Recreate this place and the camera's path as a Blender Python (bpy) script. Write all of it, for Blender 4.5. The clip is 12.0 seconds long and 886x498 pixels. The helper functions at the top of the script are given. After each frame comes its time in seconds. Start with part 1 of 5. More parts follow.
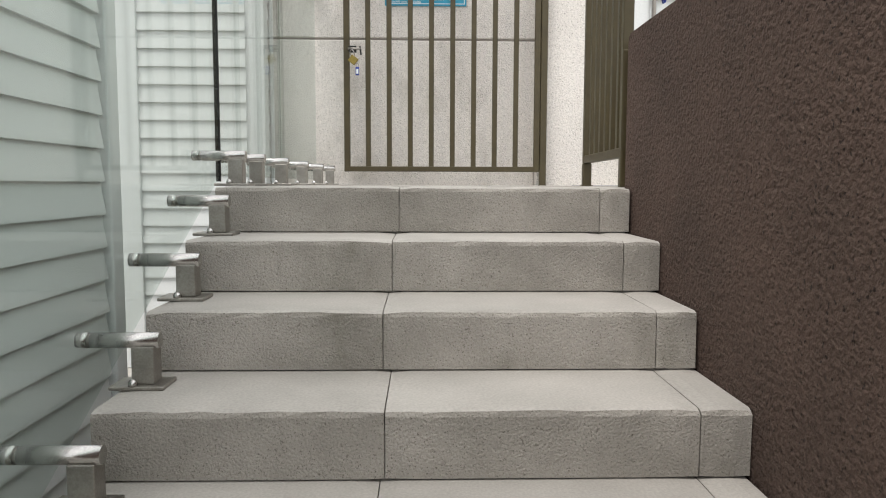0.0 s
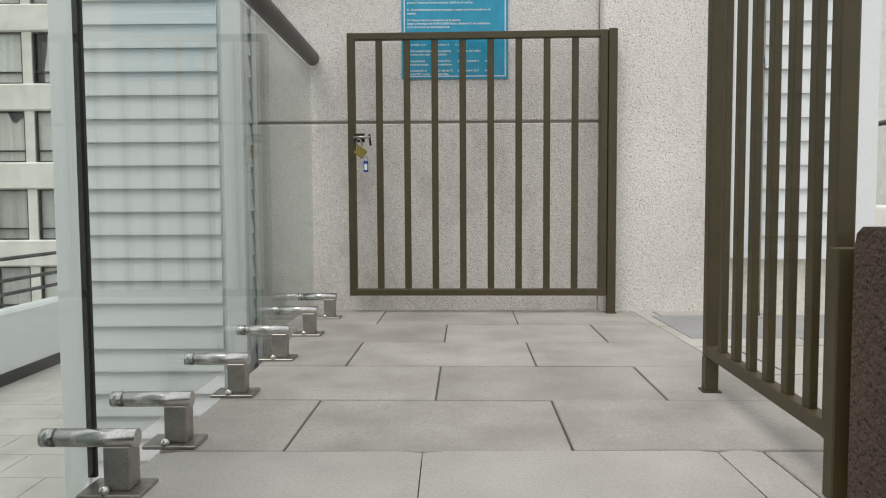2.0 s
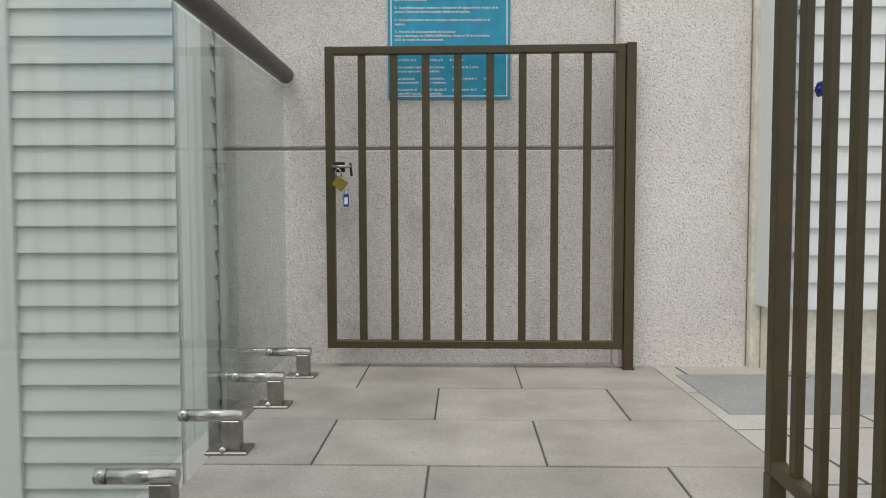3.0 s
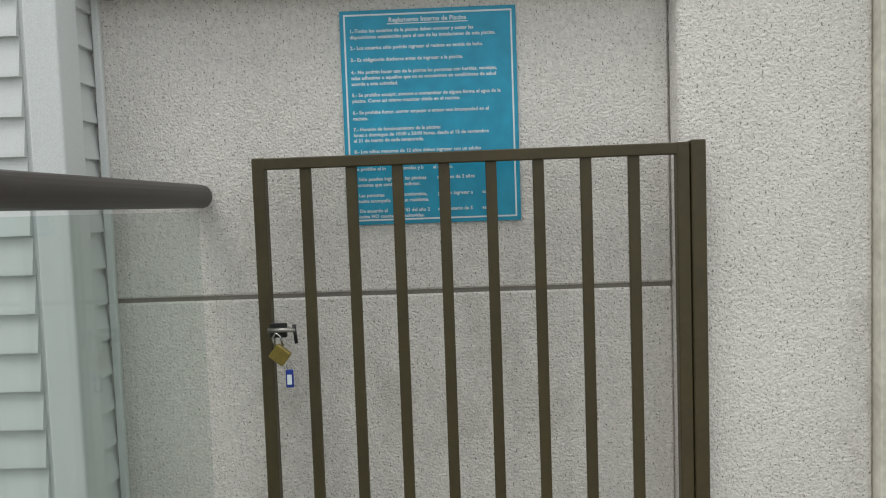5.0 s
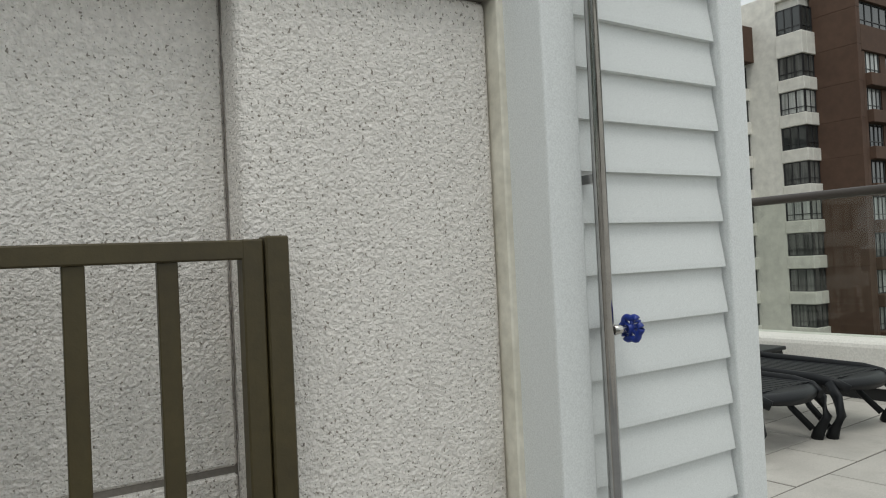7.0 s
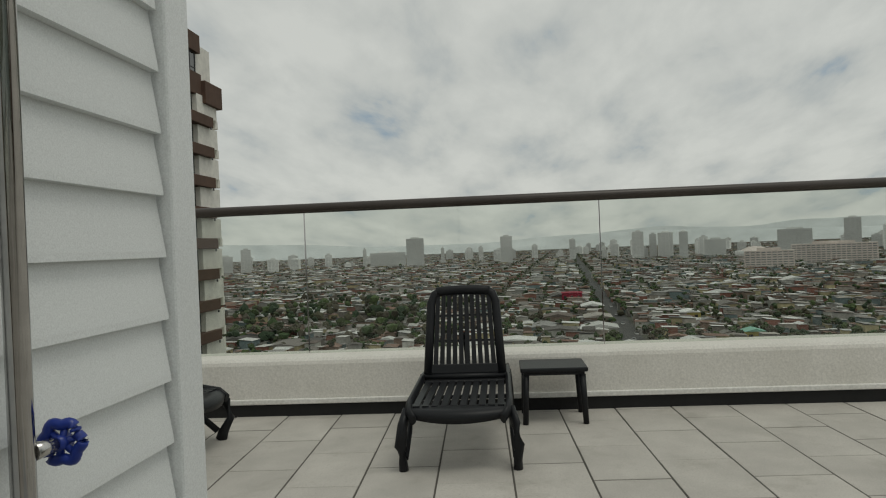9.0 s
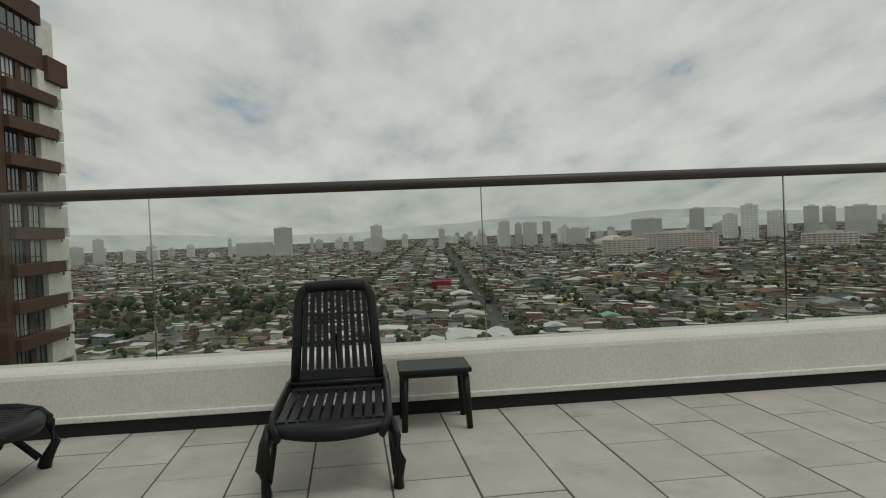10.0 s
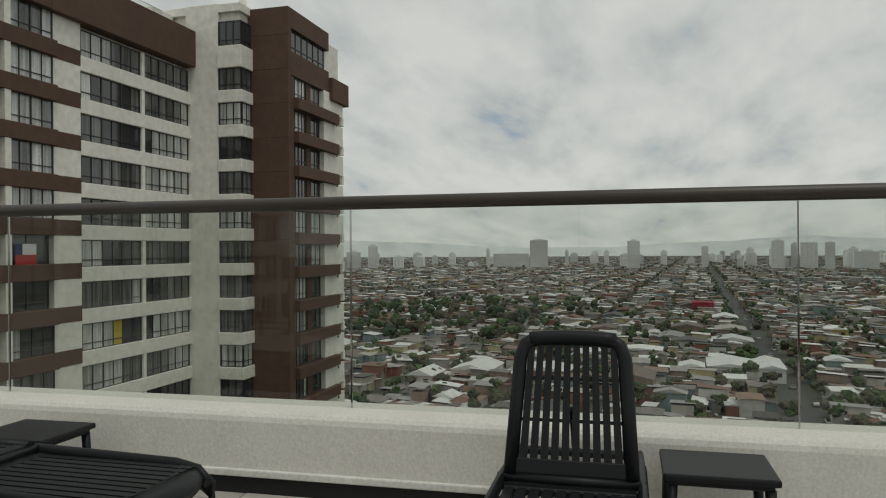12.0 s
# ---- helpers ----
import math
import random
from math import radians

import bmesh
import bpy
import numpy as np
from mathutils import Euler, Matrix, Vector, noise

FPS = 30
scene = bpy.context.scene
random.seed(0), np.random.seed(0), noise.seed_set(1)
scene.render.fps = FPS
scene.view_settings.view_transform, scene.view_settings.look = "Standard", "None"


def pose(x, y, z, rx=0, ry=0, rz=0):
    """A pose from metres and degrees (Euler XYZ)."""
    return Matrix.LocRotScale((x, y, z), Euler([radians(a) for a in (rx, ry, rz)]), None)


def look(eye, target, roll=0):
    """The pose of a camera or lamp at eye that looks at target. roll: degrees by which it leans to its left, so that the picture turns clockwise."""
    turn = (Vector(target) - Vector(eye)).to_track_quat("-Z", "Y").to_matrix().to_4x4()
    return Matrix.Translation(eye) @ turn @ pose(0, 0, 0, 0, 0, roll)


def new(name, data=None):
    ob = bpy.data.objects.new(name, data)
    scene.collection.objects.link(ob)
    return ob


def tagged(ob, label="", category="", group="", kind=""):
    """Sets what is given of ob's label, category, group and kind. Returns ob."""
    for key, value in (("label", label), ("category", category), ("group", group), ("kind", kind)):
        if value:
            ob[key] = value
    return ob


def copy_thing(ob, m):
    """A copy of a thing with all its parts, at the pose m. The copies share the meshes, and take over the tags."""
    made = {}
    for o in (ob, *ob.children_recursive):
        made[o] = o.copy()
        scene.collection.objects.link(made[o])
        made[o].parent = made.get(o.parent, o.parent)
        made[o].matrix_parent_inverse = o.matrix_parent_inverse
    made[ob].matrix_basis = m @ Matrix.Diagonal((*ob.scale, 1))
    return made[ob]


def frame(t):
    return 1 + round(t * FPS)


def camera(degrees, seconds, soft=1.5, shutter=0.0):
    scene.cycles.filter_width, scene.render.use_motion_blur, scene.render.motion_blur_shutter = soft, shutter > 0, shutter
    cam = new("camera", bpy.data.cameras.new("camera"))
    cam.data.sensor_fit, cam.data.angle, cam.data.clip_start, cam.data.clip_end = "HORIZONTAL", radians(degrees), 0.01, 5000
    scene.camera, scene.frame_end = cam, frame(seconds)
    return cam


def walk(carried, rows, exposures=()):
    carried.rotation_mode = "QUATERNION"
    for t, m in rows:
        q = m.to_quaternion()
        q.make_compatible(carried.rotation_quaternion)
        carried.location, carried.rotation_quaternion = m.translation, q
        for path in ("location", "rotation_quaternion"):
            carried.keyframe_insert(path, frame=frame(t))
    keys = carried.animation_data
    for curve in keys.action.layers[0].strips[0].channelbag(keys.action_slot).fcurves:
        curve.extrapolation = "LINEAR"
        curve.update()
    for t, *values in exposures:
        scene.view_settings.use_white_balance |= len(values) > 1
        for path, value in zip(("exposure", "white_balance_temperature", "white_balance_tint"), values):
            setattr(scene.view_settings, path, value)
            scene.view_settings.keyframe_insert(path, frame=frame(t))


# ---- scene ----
cam = camera(62.5, 12.0, soft=1.1)
PATH = [
    (0, (0.022, 0.12, 0.01), (0.077, 2.111, -0.168), 0.2),
    (0.5, (-0.016, 0.539, 0.143), (0.004, 2.535, 0.032), 1.4),
    (1, (0.005, 0.866, 0.28), (-0.037, 2.864, 0.203), 1.2),
    (1.5, (0.002, 1.075, 0.405), (-0.039, 3.073, 0.314), 0.4),
    (2, (0.006, 1.33, 0.552), (-0.011, 3.326, 0.429), -0.3),
    (2.5, (0.027, 1.553, 0.615), (0.015, 3.55, 0.502), 0.1),
    (2.7, (0.021, 1.659, 0.641), (0.016, 3.656, 0.533), -0.0),
    (4.5, (0.101, 2.593, 1.176), (0.036, 4.585, 1.01), -1.8),
    (5, (0.115, 2.827, 1.244), (0.07, 4.823, 1.124), -2.0),
    (5.5, (0.116, 3.059, 1.306), (0.241, 5.054, 1.231), -2.0),
    (6, (0.111, 3.306, 1.379), (0.564, 5.252, 1.289), -1.5),
    (6.5, (0.155, 3.602, 1.346), (1.012, 5.409, 1.347), -1.6),
    (7, (0.356, 3.733, 1.348), (1.451, 5.406, 1.383), -2.7),
    (7.5, (0.37, 3.941, 1.359), (1.893, 5.238, 1.378), -1.9),
    (7.7, (0.369, 3.996, 1.357), (2.025, 5.117, 1.376), -2.5),
    (9.3, (0.845, 4.26, 1.424), (2.844, 4.305, 1.403), -2.2),
    (9.5, (0.98, 4.259, 1.422), (2.979, 4.221, 1.391), -2.3),
    (10, (1.216, 4.296, 1.423), (3.209, 4.137, 1.37), -2.4),
    (10.5, (1.612, 4.323, 1.397), (3.6, 4.12, 1.335), -2.0),
    (11, (2.221, 4.255, 1.405), (4.213, 4.084, 1.401), -0.4),
    (11.5, (2.596, 4.282, 1.478), (4.595, 4.331, 1.51), 0.6),
    (12, (2.747, 4.326, 1.504), (4.677, 4.851, 1.504), -0.4),
]
walk(cam, [(t, look(eye, target, roll)) for t, eye, target, roll in PATH], exposures=[(0, 1.18, 6650, 12), (1.0, 0.84, 6650, 12), (1.5, 0.76, 6550, 11), (2.5, 0.60, 6550, 10), (4.5, 0.46, 6500, 8), (6.0, 0.42, 6400, 5), (7.0, 0.20, 6450, 6), (7.7, -0.12, 6500, 6), (9.3, -0.40, 6800, 4), (12, -0.32, 6750, 5)])

# ---------------------------------------------------------------- world and light
world = bpy.data.worlds.new("overcast_sky")
scene.world = world
world.use_nodes = True
wn, wl = world.node_tree.nodes, world.node_tree.links
wn.clear()
w_out = wn.new("ShaderNodeOutputWorld")
w_bg = wn.new("ShaderNodeBackground")
w_sky = wn.new("ShaderNodeTexSky")
w_sky.sky_type = "NISHITA"
w_sky.sun_disc = False
w_sky.sun_elevation, w_sky.sun_rotation = radians(58), radians(200)
w_co = wn.new("ShaderNodeTexCoord")
w_sep = wn.new("ShaderNodeSeparateXYZ")
wl.new(w_co.outputs["Generated"], w_sep.inputs[0])
# clouds lie in a layer: direction divided by its height
w_h = wn.new("ShaderNodeMath"); w_h.operation = "ADD"; w_h.inputs[1].default_value = 0.22
w_abs = wn.new("ShaderNodeMath"); w_abs.operation = "ABSOLUTE"
wl.new(w_sep.outputs[2], w_abs.inputs[0]); wl.new(w_abs.outputs[0], w_h.inputs[0])
w_dx = wn.new("ShaderNodeMath"); w_dx.operation = "DIVIDE"
w_dy = wn.new("ShaderNodeMath"); w_dy.operation = "DIVIDE"
wl.new(w_sep.outputs[0], w_dx.inputs[0]); wl.new(w_h.outputs[0], w_dx.inputs[1])
wl.new(w_sep.outputs[1], w_dy.inputs[0]); wl.new(w_h.outputs[0], w_dy.inputs[1])
w_cmb = wn.new("ShaderNodeCombineXYZ")
wl.new(w_dx.outputs[0], w_cmb.inputs[0]); wl.new(w_dy.outputs[0], w_cmb.inputs[1])
w_map = wn.new("ShaderNodeMapping"); w_map.inputs["Rotation"].default_value = (0, 0, radians(35)); w_map.inputs["Scale"].default_value = (1.0, 2.1, 1.0)
wl.new(w_cmb.outputs[0], w_map.inputs[0])
w_n = wn.new("ShaderNodeTexNoise"); w_n.inputs["Scale"].default_value = 1.6; w_n.inputs["Detail"].default_value = 7.0; w_n.inputs["Roughness"].default_value = 0.55; w_n.inputs["Distortion"].default_value = 0.15
wl.new(w_map.outputs[0], w_n.inputs[0])
w_r = wn.new("ShaderNodeValToRGB")
cr = w_r.color_ramp
cr.elements[0].position, cr.elements[0].color = 0.27, (0.36, 0.45, 0.56, 1)
cr.elements[1].position, cr.elements[1].color = 0.62, (0.80, 0.81, 0.81, 1)
e = cr.elements.new(0.36); e.color = (0.58, 0.61, 0.635, 1)
e = cr.elements.new(0.47); e.color = (0.70, 0.715, 0.72, 1)
wl.new(w_n.outputs[0], w_r.inputs[0])
w_mul = wn.new("ShaderNodeMix"); w_mul.data_type = "RGBA"; w_mul.blend_type = "MULTIPLY"; w_mul.inputs[0].default_value = 1.0
w_mul.inputs[7].default_value = (0.08, 0.08, 0.08, 1)
wl.new(w_sky.outputs[0], w_mul.inputs[6])
w_mix = wn.new("ShaderNodeMix"); w_mix.data_type = "RGBA"; w_mix.inputs[0].default_value = 0.93
wl.new(w_mul.outputs[2], w_mix.inputs[6]); wl.new(w_r.outputs[0], w_mix.inputs[7])
wl.new(w_mix.outputs[2], w_bg.inputs[0])
w_bg.inputs[1].default_value = 1.0
wl.new(w_bg.outputs[0], w_out.inputs[0])
sun = new("sun", bpy.data.lights.new("sun", "SUN"))
sun.data.energy, sun.data.angle, sun.data.color = 0.9, radians(25), (1.0, 0.97, 0.93)
sun.matrix_world = look((0, 0, 40), (12, 14, 0))


# ---------------------------------------------------------------- materials
def material(name, base, rough=0.6, metal=0.0, dark=None, scale=3.0, grain=60.0, bump=0.0, bump_scale=60.0, spread=0.5, speck=None, speck_scale=250.0, per_object=0.0, per_island=0.0, spec=0.5, streak=0.0, grime=None):
    """Two scales of colour variation (stains and grain), optional specks and relief."""
    m = bpy.data.materials.new(name)
    m.use_nodes = True
    n, l = m.node_tree.nodes, m.node_tree.links
    b = n["Principled BSDF"]
    b.inputs["Roughness"].default_value, b.inputs["Metallic"].default_value = rough, metal
    b.inputs["Specular IOR Level"].default_value = spec
    co = n.new("ShaderNodeTexCoord")
    geo = n.new("ShaderNodeNewGeometry")
    pos = geo.outputs["Position"]
    dark = dark or tuple(c * 0.8 for c in base)
    big = n.new("ShaderNodeTexNoise"); big.inputs["Scale"].default_value, big.inputs["Detail"].default_value = scale, 5
    if streak:
        mp = n.new("ShaderNodeMapping"); mp.inputs["Scale"].default_value = (1, 1, streak)
        l.new(pos, mp.inputs[0]); l.new(mp.outputs[0], big.inputs[0])
    else:
        l.new(pos, big.inputs[0])
    rmp = n.new("ShaderNodeValToRGB")
    rmp.color_ramp.elements[0].position, rmp.color_ramp.elements[1].position = 0.5 - spread / 2, 0.5 + spread / 2
    rmp.color_ramp.elements[0].color, rmp.color_ramp.elements[1].color = (*dark, 1), (*base, 1)
    l.new(big.outputs[0], rmp.inputs[0])
    col = rmp.outputs[0]
    fine = n.new("ShaderNodeTexNoise"); fine.inputs["Scale"].default_value, fine.inputs["Detail"].default_value = grain, 3
    l.new(pos, fine.inputs[0])
    mr = n.new("ShaderNodeMapRange"); mr.inputs["From Min"].default_value, mr.inputs["From Max"].default_value = 0.25, 0.75
    mr.inputs["To Min"].default_value, mr.inputs["To Max"].default_value = 0.86, 1.1
    l.new(fine.outputs[0], mr.inputs[0])
    mul = n.new("ShaderNodeVectorMath"); mul.operation = "SCALE"
    l.new(col, mul.inputs[0]); l.new(mr.outputs[0], mul.inputs["Scale"])
    col = mul.outputs[0]
    if per_object or per_island:
        src = n.new("ShaderNodeObjectInfo").outputs["Random"] if per_object else geo.outputs["Random Per Island"]
        amount = per_object or per_island
        m2 = n.new("ShaderNodeMapRange"); m2.inputs["To Min"].default_value, m2.inputs["To Max"].default_value = 1 - amount, 1 + amount * 0.6
        l.new(src, m2.inputs[0])
        mul2 = n.new("ShaderNodeVectorMath"); mul2.operation = "SCALE"
        l.new(col, mul2.inputs[0]); l.new(m2.outputs[0], mul2.inputs["Scale"])
        col = mul2.outputs[0]
    if speck:
        sp = n.new("ShaderNodeTexNoise"); sp.inputs["Scale"].default_value, sp.inputs["Detail"].default_value = speck_scale, 1
        l.new(pos, sp.inputs[0])
        sr = n.new("ShaderNodeMapRange"); sr.inputs["From Min"].default_value, sr.inputs["From Max"].default_value = 0.635, 0.72
        l.new(sp.outputs[0], sr.inputs[0])
        mx = n.new("ShaderNodeMix"); mx.data_type = "RGBA"; mx.inputs[7].default_value = (*speck, 1)
        l.new(sr.outputs[0], mx.inputs[0]); l.new(col, mx.inputs[6])
        col = mx.outputs[2]
    if grime:
        # patchy dirt with soft edges, broken up by the grain
        gn = n.new("ShaderNodeTexNoise"); gn.inputs["Scale"].default_value, gn.inputs["Detail"].default_value, gn.inputs["Roughness"].default_value = 2.3, 7, 0.68
        gm = n.new("ShaderNodeMapping"); gm.inputs["Scale"].default_value, gm.inputs["Location"].default_value = (1, 1, 0.6), (3.1, 1.7, 0.4)
        l.new(pos, gm.inputs[0]); l.new(gm.outputs[0], gn.inputs[0])
        gr = n.new("ShaderNodeMapRange"); gr.inputs["From Min"].default_value, gr.inputs["From Max"].default_value = 0.55, 0.74
        gr.inputs["To Max"].default_value = 0.62
        l.new(gn.outputs[0], gr.inputs[0])
        gx = n.new("ShaderNodeMix"); gx.data_type = "RGBA"; gx.inputs[7].default_value = (*grime, 1)
        l.new(gr.outputs[0], gx.inputs[0]); l.new(col, gx.inputs[6])
        col = gx.outputs[2]
    l.new(col, b.inputs["Base Color"])
    if bump:
        h = n.new("ShaderNodeTexNoise"); h.inputs["Scale"].default_value, h.inputs["Detail"].default_value = bump_scale, 3
        h.inputs["Roughness"].default_value = 0.55
        l.new(pos, h.inputs[0])
        bp = n.new("ShaderNodeBump"); bp.inputs["Strength"].default_value, bp.inputs["Distance"].default_value = 1.0, bump
        l.new(h.outputs[0], bp.inputs["Height"]); l.new(bp.outputs[0], b.inputs["Normal"])
    return m


def island_ramp(name, colours, rough=0.8):
    """A paint that differs from piece to piece of a joined mesh."""
    m = bpy.data.materials.new(name)
    m.use_nodes = True
    n, l = m.node_tree.nodes, m.node_tree.links
    geo = n.new("ShaderNodeNewGeometry")
    r = n.new("ShaderNodeValToRGB")
    r.color_ramp.interpolation = "CONSTANT"
    els = r.color_ramp.elements
    while len(els) < len(colours):
        els.new(0.5)
    for i, c in enumerate(colours):
        els[i].position, els[i].color = i / len(colours), (*c, 1)
    l.new(geo.outputs["Random Per Island"], r.inputs[0])
    nz = n.new("ShaderNodeTexNoise"); nz.inputs["Scale"].default_value = 0.6
    l.new(geo.outputs["Position"], nz.inputs[0])
    mr = n.new("ShaderNodeMapRange"); mr.inputs["To Min"].default_value, mr.inputs["To Max"].default_value = 0.6, 1.25
    l.new(nz.outputs[0], mr.inputs[0])
    s = n.new("ShaderNodeVectorMath"); s.operation = "SCALE"
    l.new(r.outputs[0], s.inputs[0]); l.new(mr.outputs[0], s.inputs["Scale"])
    l.new(s.outputs[0], n["Principled BSDF"].inputs["Base Color"])
    n["Principled BSDF"].inputs["Roughness"].default_value = rough
    return m


def glass_pane(name, tint, gloss=1.0):
    m = bpy.data.materials.new(name)
    m.use_nodes = True
    n, l = m.node_tree.nodes, m.node_tree.links
    n.clear()
    out = n.new("ShaderNodeOutputMaterial")
    tr = n.new("ShaderNodeBsdfTransparent"); tr.inputs[0].default_value = (*tint, 1)
    gl = n.new("ShaderNodeBsdfGlossy"); gl.inputs["Roughness"].default_value = 0.02
    lw = n.new("ShaderNodeLayerWeight"); lw.inputs[0].default_value = 0.5
    pw = n.new("ShaderNodeMath"); pw.operation = "POWER"; pw.inputs[1].default_value = 4.0
    ma = n.new("ShaderNodeMath"); ma.operation = "MULTIPLY_ADD"; ma.inputs[1].default_value, ma.inputs[2].default_value = 0.5 * gloss, 0.03 * gloss
    l.new(lw.outputs["Facing"], pw.inputs[0]); l.new(pw.outputs[0], ma.inputs[0])
    mx = n.new("ShaderNodeMixShader")
    l.new(ma.outputs[0], mx.inputs[0]); l.new(tr.outputs[0], mx.inputs[1]); l.new(gl.outputs[0], mx.inputs[2])
    l.new(mx.outputs[0], out.inputs[0])
    return m


M_STUCCO = material("cream_stucco", (0.87, 0.83, 0.785), 0.92, dark=(0.78, 0.74, 0.70), scale=1.6, grain=80, bump=0.010, bump_scale=125, speck=(0.30, 0.27, 0.235), speck_scale=150, spec=0.2, grime=(0.36, 0.33, 0.28))
M_STUCCO_SMOOTH = material("smooth_cream_render", (0.78, 0.75, 0.66), 0.9, dark=(0.66, 0.63, 0.54), scale=6, grain=40, bump=0.002, bump_scale=30, spec=0.2)
M_GROOVE = material("groove_grime", (0.30, 0.27, 0.24), 0.95, grain=120)
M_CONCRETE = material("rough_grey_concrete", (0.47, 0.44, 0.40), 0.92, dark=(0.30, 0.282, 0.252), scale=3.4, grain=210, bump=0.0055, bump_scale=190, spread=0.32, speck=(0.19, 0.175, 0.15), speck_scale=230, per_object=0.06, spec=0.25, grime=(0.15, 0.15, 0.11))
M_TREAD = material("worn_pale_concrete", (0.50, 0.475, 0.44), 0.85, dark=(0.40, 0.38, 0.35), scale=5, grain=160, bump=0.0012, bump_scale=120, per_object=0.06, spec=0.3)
M_TILE = material("pale_grey_paving", (0.535, 0.51, 0.465), 0.75, dark=(0.41, 0.39, 0.355), scale=3.0, grain=120, bump=0.0010, bump_scale=90, per_object=0.07, per_island=0.0, spec=0.35, speck=(0.40, 0.38, 0.35), speck_scale=60, grime=(0.30, 0.28, 0.24))
# rougher, worn paving for the landing; its shade is painted in as darker colour
M_TILE_WORN_SHADED = material("worn_shaded_landing_paving", (0.43, 0.405, 0.37), 0.8, dark=(0.30, 0.283, 0.255), scale=4.0, grain=130, bump=0.0016, bump_scale=110, spread=0.4, per_object=0.09, spec=0.3, speck=(0.31, 0.29, 0.26), speck_scale=75)
M_JOINT = material("dark_joint", (0.10, 0.092, 0.08), 0.95, grain=80)
M_BROWN = material("dark_brown_stucco", (0.128, 0.086, 0.070), 0.95, dark=(0.085, 0.06, 0.05), scale=2.5, grain=70, bump=0.016, bump_scale=85, spec=0.15, speck=(0.035, 0.025, 0.021), speck_scale=90)
M_SIDING = material("white_vinyl_siding", (0.72, 0.74, 0.735), 0.45, dark=(0.70, 0.72, 0.715), scale=1.3, grain=400, per_object=0.02, spec=0.4)
M_TRIM = material("white_trim", (0.73, 0.75, 0.75), 0.4, dark=(0.71, 0.73, 0.73), scale=2, grain=300, streak=0.2)
M_OLIVE = material("olive_brown_paint", (0.064, 0.049, 0.017), 0.5, dark=(0.046, 0.034, 0.012), scale=7, grain=50, bump=0.0004, bump_scale=140)
M_RAIL = material("dark_brown_rail", (0.050, 0.038, 0.030), 0.42, dark=(0.038, 0.029, 0.024), scale=5, grain=60)
M_STEEL = material("brushed_stainless", (0.60, 0.59, 0.57), 0.26, 1.0, dark=(0.50, 0.49, 0.47), scale=12, grain=200)
M_PLATE = material("dull_steel", (0.42, 0.40, 0.37), 0.42, 1.0, dark=(0.30, 0.28, 0.25), scale=25, grain=200)
M_CHROME = material("chrome", (0.50, 0.49, 0.48), 0.10, 1.0, grain=30, scale=2)
M_GASKET = material("black_rubber", (0.010, 0.010, 0.010), 0.6, grain=40)
M_BLACK = material("black_membrane", (0.016, 0.016, 0.016), 0.9, grain=30, scale=6)
M_GLASS = glass_pane("green_glass", (0.925, 0.955, 0.94))
M_GLASS_FAR = glass_pane("dusty_glass", (0.895, 0.915, 0.89))
M_SIGN = material("blue_sign_film", (0.018, 0.32, 0.50), 0.4, dark=(0.016, 0.295, 0.465), scale=3, grain=20)
M_WHITE_INK = material("white_ink", (0.80, 0.86, 0.88), 0.5, grain=10)
M_BRASS = material("tarnished_brass", (0.36, 0.27, 0.07), 0.4, 0.7, dark=(0.24, 0.18, 0.05), scale=60, grain=200)
M_BLUE = material("blue_plastic", (0.015, 0.04, 0.28), 0.35, grain=60, scale=20)
M_RESIN = material("charcoal_resin", (0.011, 0.012, 0.014), 0.42, dark=(0.010, 0.011, 0.013), scale=6, grain=120, bump=0.0003, bump_scale=300, spec=0.25)
M_PARAPET = material("painted_parapet", (0.74, 0.72, 0.675), 0.85, dark=(0.66, 0.64, 0.59), scale=2.5, grain=60, bump=0.003, bump_scale=28, spec=0.2)
M_LEDGE = material("white_ledge", (0.78, 0.77, 0.74), 0.8, dark=(0.68, 0.67, 0.63), scale=5, grain=40)
M_SHOWER = material("grey_shower_tray", (0.32, 0.32, 0.32), 0.6, dark=(0.26, 0.26, 0.26), scale=4, grain=60)
M_TOWER_WHITE = material("tower_white", (0.82, 0.80, 0.74), 0.85, dark=(0.74, 0.72, 0.66), scale=0.25, grain=2, streak=0.3)
M_TOWER_BROWN = material("tower_brown", (0.105, 0.060, 0.040), 0.85, dark=(0.085, 0.048, 0.032), scale=0.3, grain=2)
M_FRAME = material("dark_window_frame", (0.03, 0.03, 0.032), 0.5, grain=10)
M_PANE = material("window_pane", (0.05, 0.055, 0.055), 0.06, dark=(0.035, 0.04, 0.04), scale=0.4, grain=2, per_object=0.3, spec=0.8)
M_PANE_PALE = material("pane_with_pale_curtain", (0.66, 0.68, 0.65), 0.12, dark=(0.34, 0.35, 0.34), scale=5.0, grain=9, per_object=0.35, streak=0.05, spread=0.3, spec=0.8)
M_PANE_GREY = material("pane_with_grey_curtain", (0.20, 0.205, 0.195), 0.10, dark=(0.07, 0.072, 0.07), scale=4.0, grain=9, per_object=0.4, streak=0.06, spread=0.3, spec=0.8)
M_CURTAIN = material("pale_curtain", (0.70, 0.71, 0.66), 0.6, dark=(0.52, 0.53, 0.49), scale=4.0, grain=8, per_object=0.3, streak=0.05)
